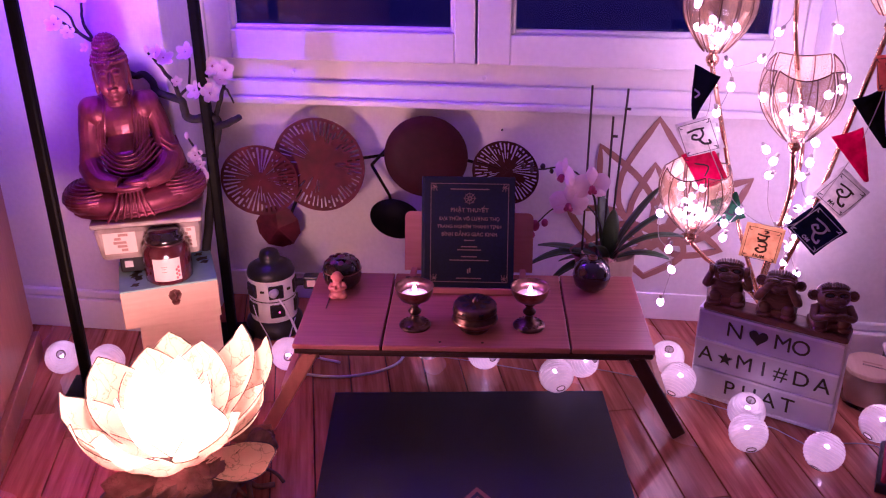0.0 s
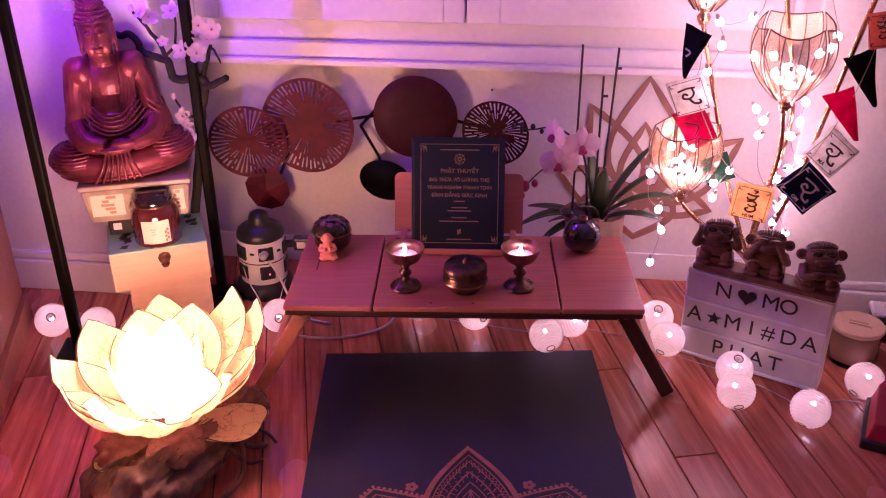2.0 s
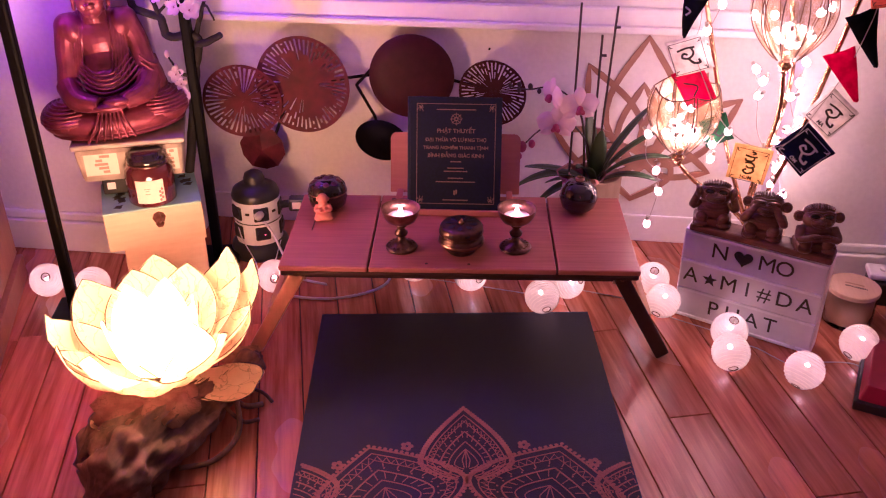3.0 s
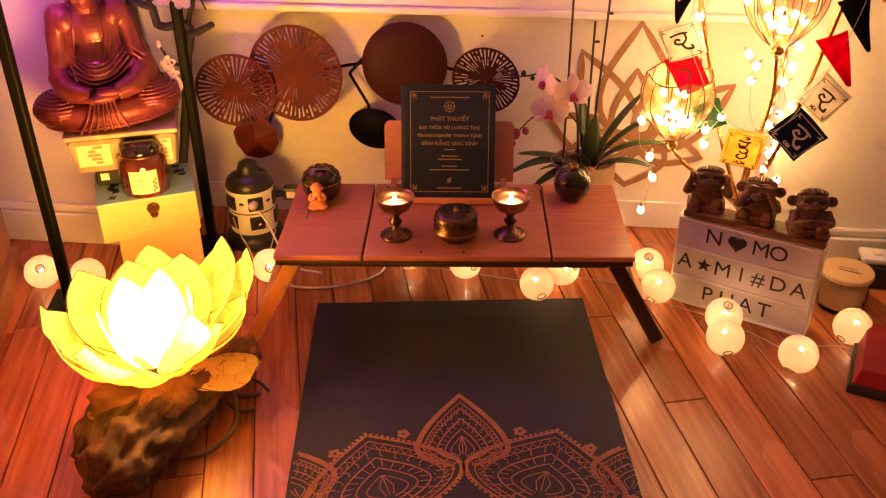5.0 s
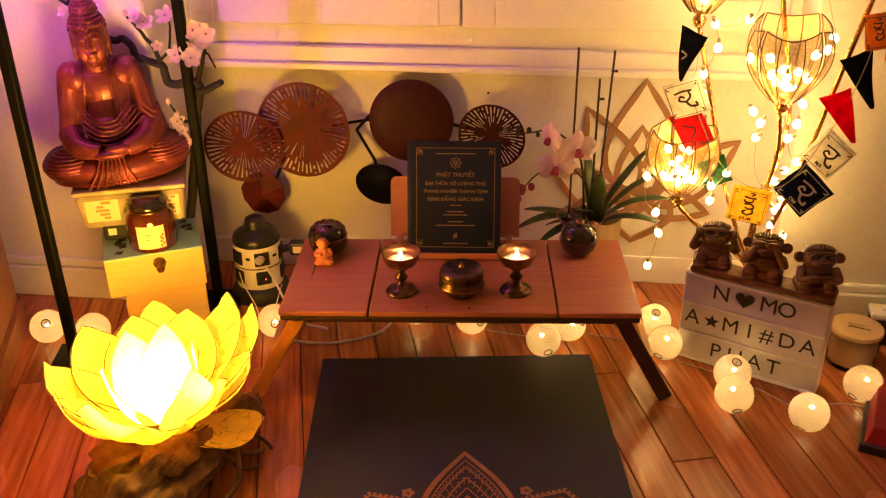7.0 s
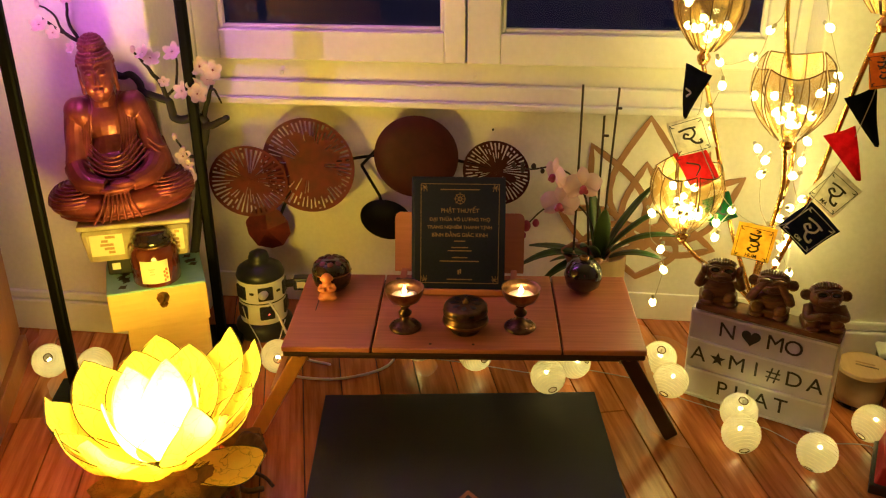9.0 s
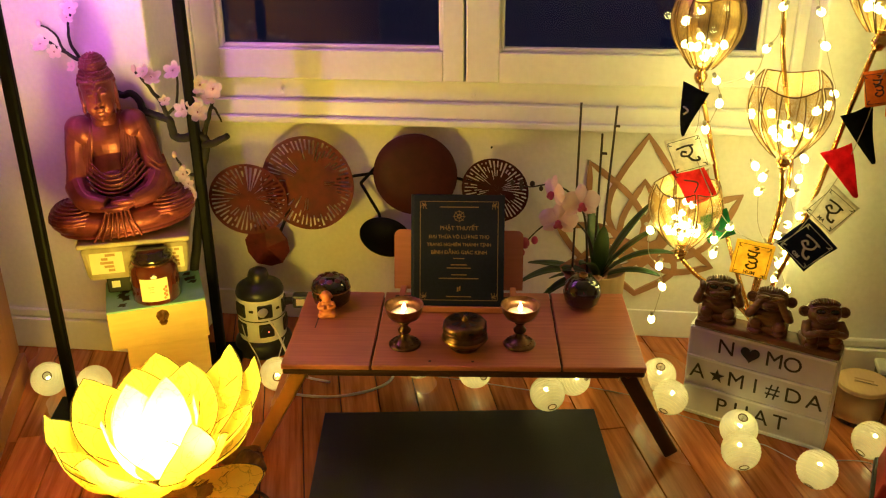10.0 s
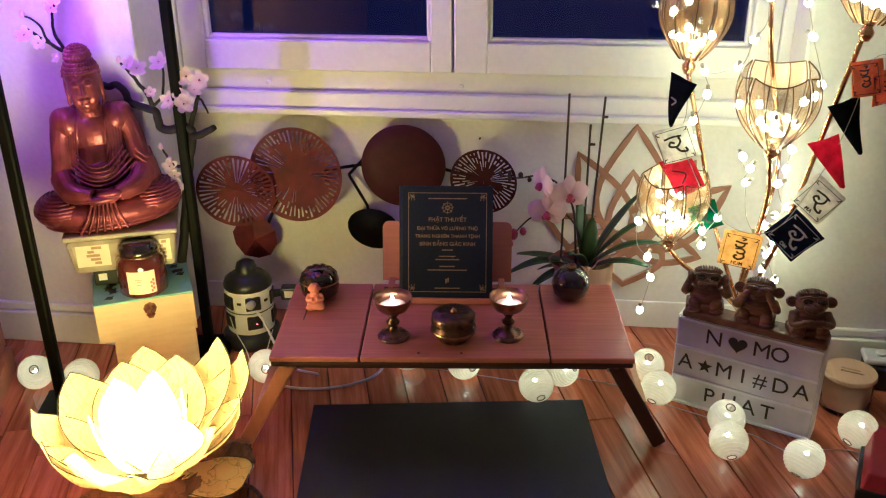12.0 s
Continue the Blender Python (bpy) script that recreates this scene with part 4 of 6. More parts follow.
            tube([(s * (0.102 + 0.070 * math.cos(a) * math.sin(p)), -0.007 - 0.078 * math.sin(a) * math.sin(p), 0.048 + 0.0415 * math.cos(p)) for a in arc], 0.0026, 6, bm)
    for k in range(7):
        x = -0.048 + 0.012 * k
        tube(smooth_line([(x * 0.7, -0.094, 0.074), (x, -0.104, 0.045), (x * 1.5, -0.100, 0.012)], 6), 0.0034, 6, bm)
    for k in range(5):
        z = 0.15 - 0.016 * k
        tube(smooth_line([(0.090, -0.036, z + 0.022), (0.112, -0.032, z), (0.129, -0.006, z - 0.010), (0.127, 0.024, z + 0.002)], 6), 0.0030, 6, bm)
    for v in bm.verts:
        f = min(1, max(0, (v.co.z - 0.07) / 0.10))
        v.co.x *= 1 - 0.12 * f * f * (3 - 2 * f)
    ob = part("seated_statue", bm, BRONZE, smooth=True, place=pose(-0.958, 1.806, 0.383, 0, -3.2, 24) @ Matrix.Diagonal((0.93, 0.95, 1.0, 1)))
    re = ob.modifiers.new("merge", "REMESH")
    re.mode, re.voxel_size, re.use_smooth_shade = "VOXEL", 0.0015, True
    sm = ob.modifiers.new("soften", "SMOOTH")
    sm.factor, sm.iterations = 0.5, 1
    return tagged(ob, "seated meditating statue in pinkish copper bronze on the container", "statue")


seated_statue()


# ---- blossom branch ----
def blossom_branch():
    y = 1.878
    b = thing("blossom_branch", pose(-0.850, y, 0), "dark artificial branch with pale pink blossoms", "artificial plant")
    rng = random.Random(3)
    base = Vector((0.862, 0, 0))

    def limb(pts, r0, r1, name="limb"):
        line = smooth_line([Vector((x, d, z)) + base for x, d, z in pts], 6)
        line = [p + 0.0025 * noise.noise_vector(p * 60) for p in line]
        return part(name, tube(line, lambda t: 1.2 * (r0 + (r1 - r0) * t), 7), BARK, b, smooth=True)

    limb([(-0.868, 0.005, 0.0), (-0.862, 0.004, 0.12), (-0.860, 0, 0.225), (-0.832, 0, 0.367), (-0.815, 0, 0.46), (-0.802, 0.0, 0.521), (-0.79, 0, 0.565), (-0.80, 0.0, 0.588)], 0.010, 0.008, "trunk")
    limb([(-0.795, 0, 0.56), (-0.765, -0.012, 0.572), (-0.728, -0.022, 0.592)], 0.008, 0.006)
    limb([(-0.80, 0, 0.586), (-0.835, 0, 0.578), (-0.862, 0, 0.58), (-0.868, 0, 0.602), (-0.872, 0, 0.618), (-0.90, 0, 0.627), (-0.927, 0, 0.637), (-0.935, 0, 0.66), (-0.953, 0.002, 0.675), (-0.975, 0.005, 0.672), (-1.01, 0.008, 0.69), (-1.04, 0.008, 0.72), (-1.061, 0.005, 0.749)], 0.0085, 0.006)
    limb([(-1.058, 0.004, 0.745), (-1.085, 0, 0.762), (-1.112, -0.01, 0.785), (-1.13, -0.012, 0.80)], 0.004, 0.002)
    limb([(-1.06, 0.004, 0.747), (-1.075, 0, 0.79), (-1.068, -0.006, 0.83), (-1.054, -0.01, 0.86)], 0.0035, 0.0018)
    limb([(-1.09, 0, 0.768), (-1.105, -0.01, 0.81), (-1.132, -0.015, 0.828)], 0.0025, 0.0015)
    limb([(-0.872, 0, 0.618), (-0.885, -0.004, 0.665), (-0.91, -0.006, 0.70), (-0.932, -0.01, 0.733)], 0.005, 0.002)
    limb([(-0.872, 0, 0.63), (-0.85, 0.004, 0.655), (-0.842, 0.006, 0.70), (-0.841, 0.004, 0.728)], 0.003, 0.0018)
    limb([(-0.795, 0, 0.575), (-0.785, 0.006, 0.61), (-0.770, 0.006, 0.65), (-0.760, 0.004, 0.69)], 0.006, 0.002)
    limb([(-0.785, 0, 0.612), (-0.765, 0, 0.648), (-0.745, -0.006, 0.618)], 0.0035, 0.0015)
    limb([(-0.81, -0.002, 0.49), (-0.835, -0.01, 0.495), (-0.85, -0.012, 0.515), (-0.862, -0.014, 0.54)], 0.004, 0.0015)
    limb([(-0.84, -0.010, 0.50), (-0.832, -0.02, 0.47), (-0.824, -0.024, 0.45)], 0.003, 0.0015)

    def flower(x, d, z, size, facing):
        size = 1.05 * size
        at = Matrix.Translation(Vector((x, d, z)) + base) @ pose(0, 0, 0, 60 + facing[0], 0, facing[1])
        head = None
        for k in range(5):
            bm = bmesh.new()
            n = 8
            rim = [bm.verts.new((0.40 * size * math.sin(math.tau * i / n), 0.66 * size + 0.5 * size * math.cos(math.tau * i / n), 0.14 * size + 0.2 * size * math.cos(math.tau * i / n) ** 2)) for i in range(n)]
            mid = bm.verts.new((0, 0.6 * size, 0.04 * size))
            for i in range(n):
                bm.faces.new((mid, rim[i], rim[(i + 1) % n]))
            part("blossom_petal", bm, BLOSSOM, b, smooth=True, place=at @ pose(0, 0, 0, 12, 0, 72 * k))
        part("blossom_heart", ball(0.16 * size, (0, 0, 0.1 * size), u=8, v=6), PETAL_LIP, b, place=at)
        bm = bmesh.new()
        for k in range(6):
            tube([(0, 0, 0), (0.22 * size * math.cos(k), 0.22 * size * math.sin(k), 0.4 * size)], 0.0005, 4, bm)
        part("stamens", bm, LABEL, b, place=at)

    for x, d, z, size in ((-1.131, -0.022, 0.785, 0.019), (-1.054, -0.014, 0.862, 0.018), (-1.075, -0.004, 0.735, 0.013), (-0.893, -0.015, 0.715, 0.021), (-0.841, -0.006, 0.728, 0.021),
                          (-0.755, -0.008, 0.693, 0.021), (-0.787, 0.0, 0.698, 0.020), (-0.827, -0.012, 0.645, 0.020), (-0.794, -0.02, 0.641, 0.021), (-0.87, -0.012, 0.664, 0.012),
                          (-0.825, -0.03, 0.448, 0.021), (-0.835, -0.022, 0.475, 0.013),
                          (-0.905, -0.016, 0.728, 0.017), (-0.800, -0.012, 0.655, 0.018), (-0.848, -0.018, 0.495, 0.017), (-1.108, -0.016, 0.768, 0.015), (-1.066, -0.012, 0.842, 0.014), (-0.770, -0.012, 0.672, 0.016)):
        flower(x, d, z, size, (rng.uniform(-15, 15), rng.uniform(-25, 45)))
    for x, d, z in ((-1.132, -0.015, 0.83), (-0.932, -0.01, 0.735), (-0.862, -0.014, 0.541), (-0.846, -0.012, 0.51)):
        part("bud", ball(0.0075, Vector((x, d, z)) + base, (0.8, 0.8, 1.2), u=8, v=6), PETAL_PINK, b, smooth=True)
    return b


blossom_branch()


# ---- socket tower with adapter ----
def socket_tower():
    s = thing("socket_tower", pose(-0.716, 1.955, 0, 0, 0, 20) @ Matrix.Diagonal((1.1, 1.1, 1.03, 1)), "white and black tower power strip with a plug in it", "power strip")
    part("base", lathe([(0, 0), (0.066, 0), (0.068, 0.01), (0.064, 0.03), (0.054, 0.04), (0, 0.04)], 32), BLACK_PLASTIC, s, smooth=True)
    part("body", lathe([(0.053, 0.04), (0.0535, 0.05), (0.0535, 0.150), (0.052, 0.154)], 40), WHITE_PLASTIC, s, smooth=True)
    part("seam", lathe([(0.0537, 0.0955), (0.0541, 0.0965), (0.0541, 0.0975), (0.0537, 0.0985)], 40), BLACK_PLASTIC, s)
    part("cap", lathe([(0.054, 0.152), (0.055, 0.158), (0.050, 0.172), (0.036, 0.182), (0.022, 0.186), (0.024, 0.198), (0.020, 0.210), (0.010, 0.216), (0, 0.217)], 36), BLACK_PLASTIC, s, "black domed cap with grip", smooth=True)
    for a in (-150, -82, -14):
        for z in (0.072, 0.123):
            sock = part("socket", block((0.034, 0.006, 0.036), (0, 0, 0), 0.003), BLACK_PLASTIC, s, "black socket", place=pose(0.0525 * math.cos(math.radians(a)), 0.0525 * math.sin(math.radians(a)), z, 0, 0, a + 90))
            part("socket_well", lathe([(0.013, -0.001), (0.013, 0.002), (0.0, 0.002)], 16), LETTER, sock, place=pose(0, -0.0026, 0) @ UPRIGHT)
        part("switch", block((0.010, 0.004, 0.006), (0, 0, 0), 0.001), BLACK_PLASTIC, s, place=pose(0.0535 * math.cos(math.radians(a + 34)), 0.0535 * math.sin(math.radians(a + 34)), 0.125, 0, 0, a + 124))
    part("indicator", ball(0.0022, (0.056 * math.cos(math.radians(-78)), 0.056 * math.sin(math.radians(-78)), 0.070), u=8, v=6), RED_LED, s)
    plug = part("plug", lathe([(0, 0.0), (0.009, 0.002), (0.010, 0.018), (0.005, 0.028), (0, 0.03)], 14), WHITE_CABLE, s, "white plug", smooth=True, place=pose(0.006, -0.054, 0.126, 80, 0, -20))
    cable = smooth_line([(0.012, -0.082, 0.122), (0.03, -0.10, 0.09), (0.05, -0.13, 0.04), (0.075, -0.16, 0.006), (0.13, -0.20, 0.004)], 8)
    part("power_cord", tube(cable, 0.0028, 8), WHITE_CABLE, s, "white cord", smooth=True)
    return s


socket_tower()


def adapter():
    a = thing("power_adapter", pose(-0.612, 1.975, 0.112, 0, 0, 8), "black plug adapter with a white rating label", "adapter")
    part("body", block((0.05, 0.03, 0.034), (0, 0, 0.017), 0.005), BLACK_PLASTIC, a)
    part("label", block((0.022, 0.001, 0.018), (-0.004, -0.0153, 0.017)), LABEL, a)
    part("plug_head", block((0.016, 0.02, 0.03), (0.032, 0, 0.022), 0.004), BLACK_PLASTIC, a)
    part("neck", tube([(-0.02, 0, 0.017), (-0.055, -0.01, 0.017)], 0.010, 10), BLACK_PLASTIC, a)
    part("cord", tube(smooth_line([(0.03, 0, 0.01), (0.04, 0.0, -0.05), (0.05, -0.01, -0.109)], 8), 0.0025, 6), BLACK_PLASTIC, a)
    return a


adapter()

# ---- on the table ----
def on_table(x, y, z=TOP, turn=0):
    return pose(x, y, z, 0, 0, turn)


def book_stand():
    s = thing("book_stand", on_table(-0.198, 1.795, TOP, 4), "bamboo book stand holding a large dark book", "book stand")
    outline = []
    w, h, r = 0.1475, 0.137, 0.014
    for cx, cz, a0 in ((w - r, 0.004, -90), (w - r, h - r, 0), (-w + r, h - r, 90), (-w + r, 0.004, 180)):
        for k in range(7):
            a = math.radians(a0 + 90 * k / 6)
            outline.append((cx + r * math.cos(a), max(0.0, cz + r * math.sin(a))))
    part("back_panel", flat_shape(outline, 0.009), PINK_WOOD, s, place=pose(0, 0.062, 0.0, -17))
    part("ledge", block((0.22, 0.045, 0.006), (0.008, -0.036, 0.0075), 0.002), PINK_WOOD, s)
    part("lip", block((0.22, 0.006, 0.014), (0.008, -0.056, 0.009), 0.002), PINK_WOOD, s)
    for x in (-0.125, 0.125):
        part("rear_strut", block((0.014, 0.10, 0.010), (x, 0.05, 0.005), 0.002), PINK_WOOD, s)
    part("base_bar", block((0.28, 0.016, 0.010), (0, 0.0, 0.005), 0.002), DARK_EDGE, s)
    return s


book_stand()


def book():
    w, h, d = 0.197, 0.244, 0.034
    b = thing("hardcover_book", on_table(-0.190, 1.748, TOP + 0.0115, 4.5) @ pose(0, 0, 0, -18), "large dark navy hardcover book with gold lettering", "book")
    part("front_cover", block((w, 0.003, h), (0, 0.0, h / 2), 0.001), COVER, b)
    part("back_cover", block((w, 0.003, h), (0, d - 0.003, h / 2), 0.001), COVER, b)
    bm = bmesh.new()
    cols = []
    for k in range(9):
        a = math.radians(90 + 180 * k / 8)
        cols.append([bm.verts.new((-w / 2 - 0.0005 + 0.007 * math.cos(a), d / 2 - 0.0015 - (d / 2 - 0.001) * math.sin(a), z)) for z in (0, h)])
    for p, q in zip(cols, cols[1:]):
        bm.faces.new((p[0], q[0], q[1], p[1]))
    part("spine", bm, COVER, b, smooth=True)
    part("page_block", block((w - 0.006, d - 0.008, h - 0.008), (-0.001, d / 2 - 0.0015, h / 2), 0.001), PAGES, b)
    y = -0.0018
    fw, fh = w / 2 - 0.014, h - 0.028
    frame_line = [(-fw, 0.014), (fw, 0.014), (fw, fh + 0.014), (-fw, fh + 0.014)]
    bm = bmesh.new()
    for k in range(4):
        (x0, z0), (x1, z1) = frame_line[k], frame_line[(k + 1) % 4]
        ribbon([(x0, y, z0), (x1, y, z1)], 0.0014, 0.0003, bm)
    part("gilt_frame", bm, GOLD_PRINT, b, "thin gilt frame")
    for sx in (-1, 1):
        for top in (0, 1):
            bm = bmesh.new()
            cx, cz, sz = sx * fw, (fh + 0.014) if top else 0.014, -1 if top else 1
            for k in range(5):
                a = math.radians(18 * k + 9)
                l = 0.020 - 0.004 * abs(k - 2)
                pts = [(cx - sx * (0.003 + u * l * math.cos(a) + 0.004 * math.sin(u * 5)), y, cz + sz * (0.003 + u * l * math.sin(a) + 0.003 * math.sin(u * 6))) for u in (0, 0.25, 0.5, 0.75, 1)]
                ribbon(pts, 0.0013, 0.0003, bm)
            part("corner_ornament", bm, GOLD_PRINT, b)
    bm = bmesh.new()
    cz = h - 0.046
    for r in (0.0105, 0.0040):
        ribbon([(r * math.cos(a), y, cz + r * math.sin(a)) for a in (math.tau * k / 24 for k in range(24))], 0.0014, 0.0003, bm, closed=True)
    for k in range(8):
        a = math.tau * k / 8
        ribbon([(0.002 * math.cos(a), y, cz + 0.002 * math.sin(a)), (0.0135 * math.cos(a), y, cz + 0.0135 * math.sin(a))], 0.0012, 0.0003, bm)
    part("wheel_emblem", bm, GOLD_PRINT, b)
    for text, size, z in (("PHẬT THUYẾT", 0.0125, 0.172), ("ÐẠI THỪA VÔ LƯỢNG THỌ", 0.0105, 0.153), ("TRANG NGHIÊM THANH TỊNH", 0.0100, 0.136), ("BÌNH ÐẲNG GIÁC KINH", 0.0112, 0.119)):
        words(text, size, GOLD_PRINT, b, pose(0, y, z, 90), "title_line", 0.0002, bold=0.0002)
    for z, l in ((0.218, 0.085), (0.106, 0.024), (0.092, 0.036), (0.085, 0.052), (0.070, 0.034), (0.062, 0.086), (0.022, 0.055)):
        part("print_bar", block((l, 0.0003, 0.0022), (0, y, z)), GOLD_PRINT, b)
    bm = block((0.0035, 0.0003, 0.010), (-0.0022, y, 0.038))
    block((0.0035, 0.0003, 0.010), (0.0022, y, 0.040), bm=bm)
    part("press_mark", bm, GOLD_PRINT, b)
    return b


book()


def goblet():
    g = thing("butter_lamp", on_table(-0.283, 1.590) @ Matrix.Diagonal((1.14, 1.14, 1.0, 1)), "small antique brass goblet lamp with a lit tealight", "candle holder", "goblet lamps")
    part("foot", lathe([(0, 0), (0.028, 0.0), (0.029, 0.003), (0.026, 0.007), (0.014, 0.012), (0.008, 0.018), (0.0065, 0.026)], 36), DARK_BRASS, g, "embossed dark foot", smooth=True)
    for k in range(18):
        a = math.tau * k / 18
        part("boss", ball(0.0026, (0.0215 * math.cos(a), 0.0215 * math.sin(a), 0.0085), (1, 1, 0.6), u=6, v=4), DARK_BRASS, g)
    part("stem", lathe([(0.0065, 0.026), (0.011, 0.031), (0.012, 0.036), (0.007, 0.042), (0.0065, 0.047), (0.010, 0.051), (0.007, 0.055)], 24), DARK_BRASS, g, smooth=True)
    part("bowl", lathe([(0.006, 0.054), (0.016, 0.058), (0.027, 0.066), (0.0325, 0.078), (0.0345, 0.090), (0.0352, 0.0915), (0.0338, 0.0915), (0.0315, 0.079), (0.026, 0.069), (0, 0.063)], 40), BRASS, g, "polished brass bowl", smooth=True)
    part("wax", lathe([(0, 0.0735), (0.022, 0.0735), (0.0235, 0.073), (0.0235, 0.066), (0, 0.066)], 24), WAX, g, "melted wax", smooth=True)
    part("wick", tube([(0, 0, 0.072), (0.001, 0, 0.080)], 0.0008, 5), LETTER, g)
    part("flame", lathe([(0, 0.077), (0.0030, 0.080), (0.0036, 0.084), (0.0022, 0.090), (0, 0.096)], 12), FLAME, g, "small flame", smooth=True)
    return g


copy_thing(goblet(), on_table(-0.050, 1.617))


def censer():
    c = thing("incense_burner", on_table(-0.160, 1.594) @ Matrix.Diagonal((1.10, 1.10, 1.02, 1)), "dark bronze round incense burner with a pierced lid", "incense burner")
    part("pot", lathe([(0, 0), (0.026, 0.0), (0.028, 0.004), (0.026, 0.008), (0.036, 0.014), (0.0425, 0.024), (0.0405, 0.034), (0.036, 0.038), (0.040, 0.041), (0.0415, 0.044), (0.038, 0.045)], 40), DARK_BRASS, c, smooth=True)
    part("band", lathe([(0.0420, 0.021), (0.0435, 0.024), (0.0420, 0.027)], 40), BRASS, c, smooth=True)
    lid = part("lid", lathe([(0.040, 0.043), (0.0408, 0.047), (0.0395, 0.055), (0.036, 0.059), (0, 0.0605)], 40), DARK_BRASS, c, "pierced dark brass lid", smooth=True)
    part("knob", lathe([(0.005, 0.060), (0.006, 0.063), (0.0035, 0.067), (0, 0.0725)], 14), BRASS, lid, smooth=True)
    for k in range(8):
        a = 45 * k
        bm = flat_shape([(0.010 * u * 0.5 * s, 0.012 + 0.018 * v) for s, u, v in ((0, 0, 0), (1, 0.7, 0.35), (1, 1.0, 0.75), (0, 0, 1), (-1, 1.0, 0.75), (-1, 0.7, 0.35))], 0.0006)
        part("lid_opening", bm, LETTER, lid, place=pose(0, 0, 0.0604, 0, 0, a) @ pose(0, 0, 0, -90))
        a = math.radians(a + 22.5)
        part("slot", block((0.009, 0.001, 0.005), (0, 0, 0), 0.0005), LETTER, lid, place=pose(0.0403 * math.cos(a), 0.0403 * math.sin(a), 0.051, 0, 0, math.degrees(a) + 90))
    return c


censer()


def lacquer_bowl():
    b = thing("lacquer_bowl", on_table(-0.474, 1.748) @ Matrix.Diagonal((1.30, 1.30, 1.2, 1)), "round black lacquer box with a pink floral lid", "box")
    part("bowl", lathe([(0, 0), (0.020, 0.0), (0.031, 0.012), (0.0335, 0.026), (0.0325, 0.036)], 36), LACQUER, b, smooth=True)
    lid = part("lid", lathe([(0.0330, 0.036), (0.0330, 0.039), (0.0300, 0.049), (0.021, 0.057), (0.009, 0.0605), (0, 0.061)], 36), LACQUER, b, "floral lid", smooth=True)
    rim = part("rim", lathe([(0.0332, 0.0345), (0.0340, 0.036), (0.0332, 0.0375)], 36), BRASS, b, smooth=True)
    for k in range(9):
        a = math.tau * k / 9
        part("petal_motif", ball(0.0055, (0.0205 * math.cos(a), 0.0205 * math.sin(a), 0.0565), (1.0, 1.0, 0.25), u=10, v=6, turn=pose(0, 0, 0, 0, 0, math.degrees(a)) @ pose(0, 0, 0, 0, 28, 0)), LACQUER_ROSE, lid)
    part("petal_motif", ball(0.0070, (0, 0, 0.0607), (1, 1, 0.2), u=10, v=6), LACQUER_ROSE, lid)
    return b


lacquer_bowl()


def dark_ball():
    b = thing("lacquer_sphere", on_table(0.078, 1.800) @ Matrix.Diagonal((1.22, 1.22, 1.22, 1)), "glossy dark red-black round ornament with a short wick", "ornament")
    part("body", lathe([(0, 0.0), (0.018, 0.001), (0.030, 0.012), (0.0345, 0.029), (0.031, 0.046), (0.020, 0.058), (0.009, 0.062), (0, 0.061)], 36), LACQUER, b, smooth=True)
    part("collar", lathe([(0.008, 0.061), (0.0085, 0.066), (0.006, 0.067), (0.006, 0.062)], 16), BRASS, b, smooth=True)
    for k in range(6):
        a = math.radians(60 * k)
        part("gilt_stroke", tube([(0.0348 * math.sin(u) * math.cos(a + 0.5 * u), 0.0348 * math.sin(u) * math.sin(a + 0.5 * u), 0.030 + 0.031 * math.cos(u)) for u in (0.45, 0.6, 0.75, 0.9, 1.05, 1.2)], 0.0006, 4), PETAL_LIP, b)
    return b


dark_ball()


def monk_doll():
    bm = bmesh.new()
    ball(1, (0, 0, 0.010), (0.016, 0.013, 0.010), bm)
    ball(1, (0, 0.001, 0.024), (0.0115, 0.010, 0.016), bm)
    ball(1, (0, 0, 0.044), (0.0105, 0.0105, 0.011), bm)
    for s in (-1, 1):
        tube(smooth_line([(s * 0.010, 0, 0.032), (s * 0.014, -0.006, 0.024), (s * 0.003, -0.011, 0.026)], 5), 0.0038, 8, bm)
        ball(1, (s * 0.009, -0.006, 0.007), (0.009, 0.007, 0.006), bm)
        ball(1, (s * 0.0105, 0.001, 0.043), (0.002, 0.003, 0.004), bm)
    ob = part("figurine", bm, ORANGE_CLAY, smooth=True, place=on_table(-0.470, 1.688, TOP + 0.0008, 12) @ Matrix.Diagonal((1.15, 1.15, 1.15, 1)))
    re = ob.modifiers.new("merge", "REMESH")
    re.mode, re.voxel_size, re.use_smooth_shade = "VOXEL", 0.001, True
    return tagged(ob, "tiny orange clay seated figurine on the table", "figurine")


monk_doll()

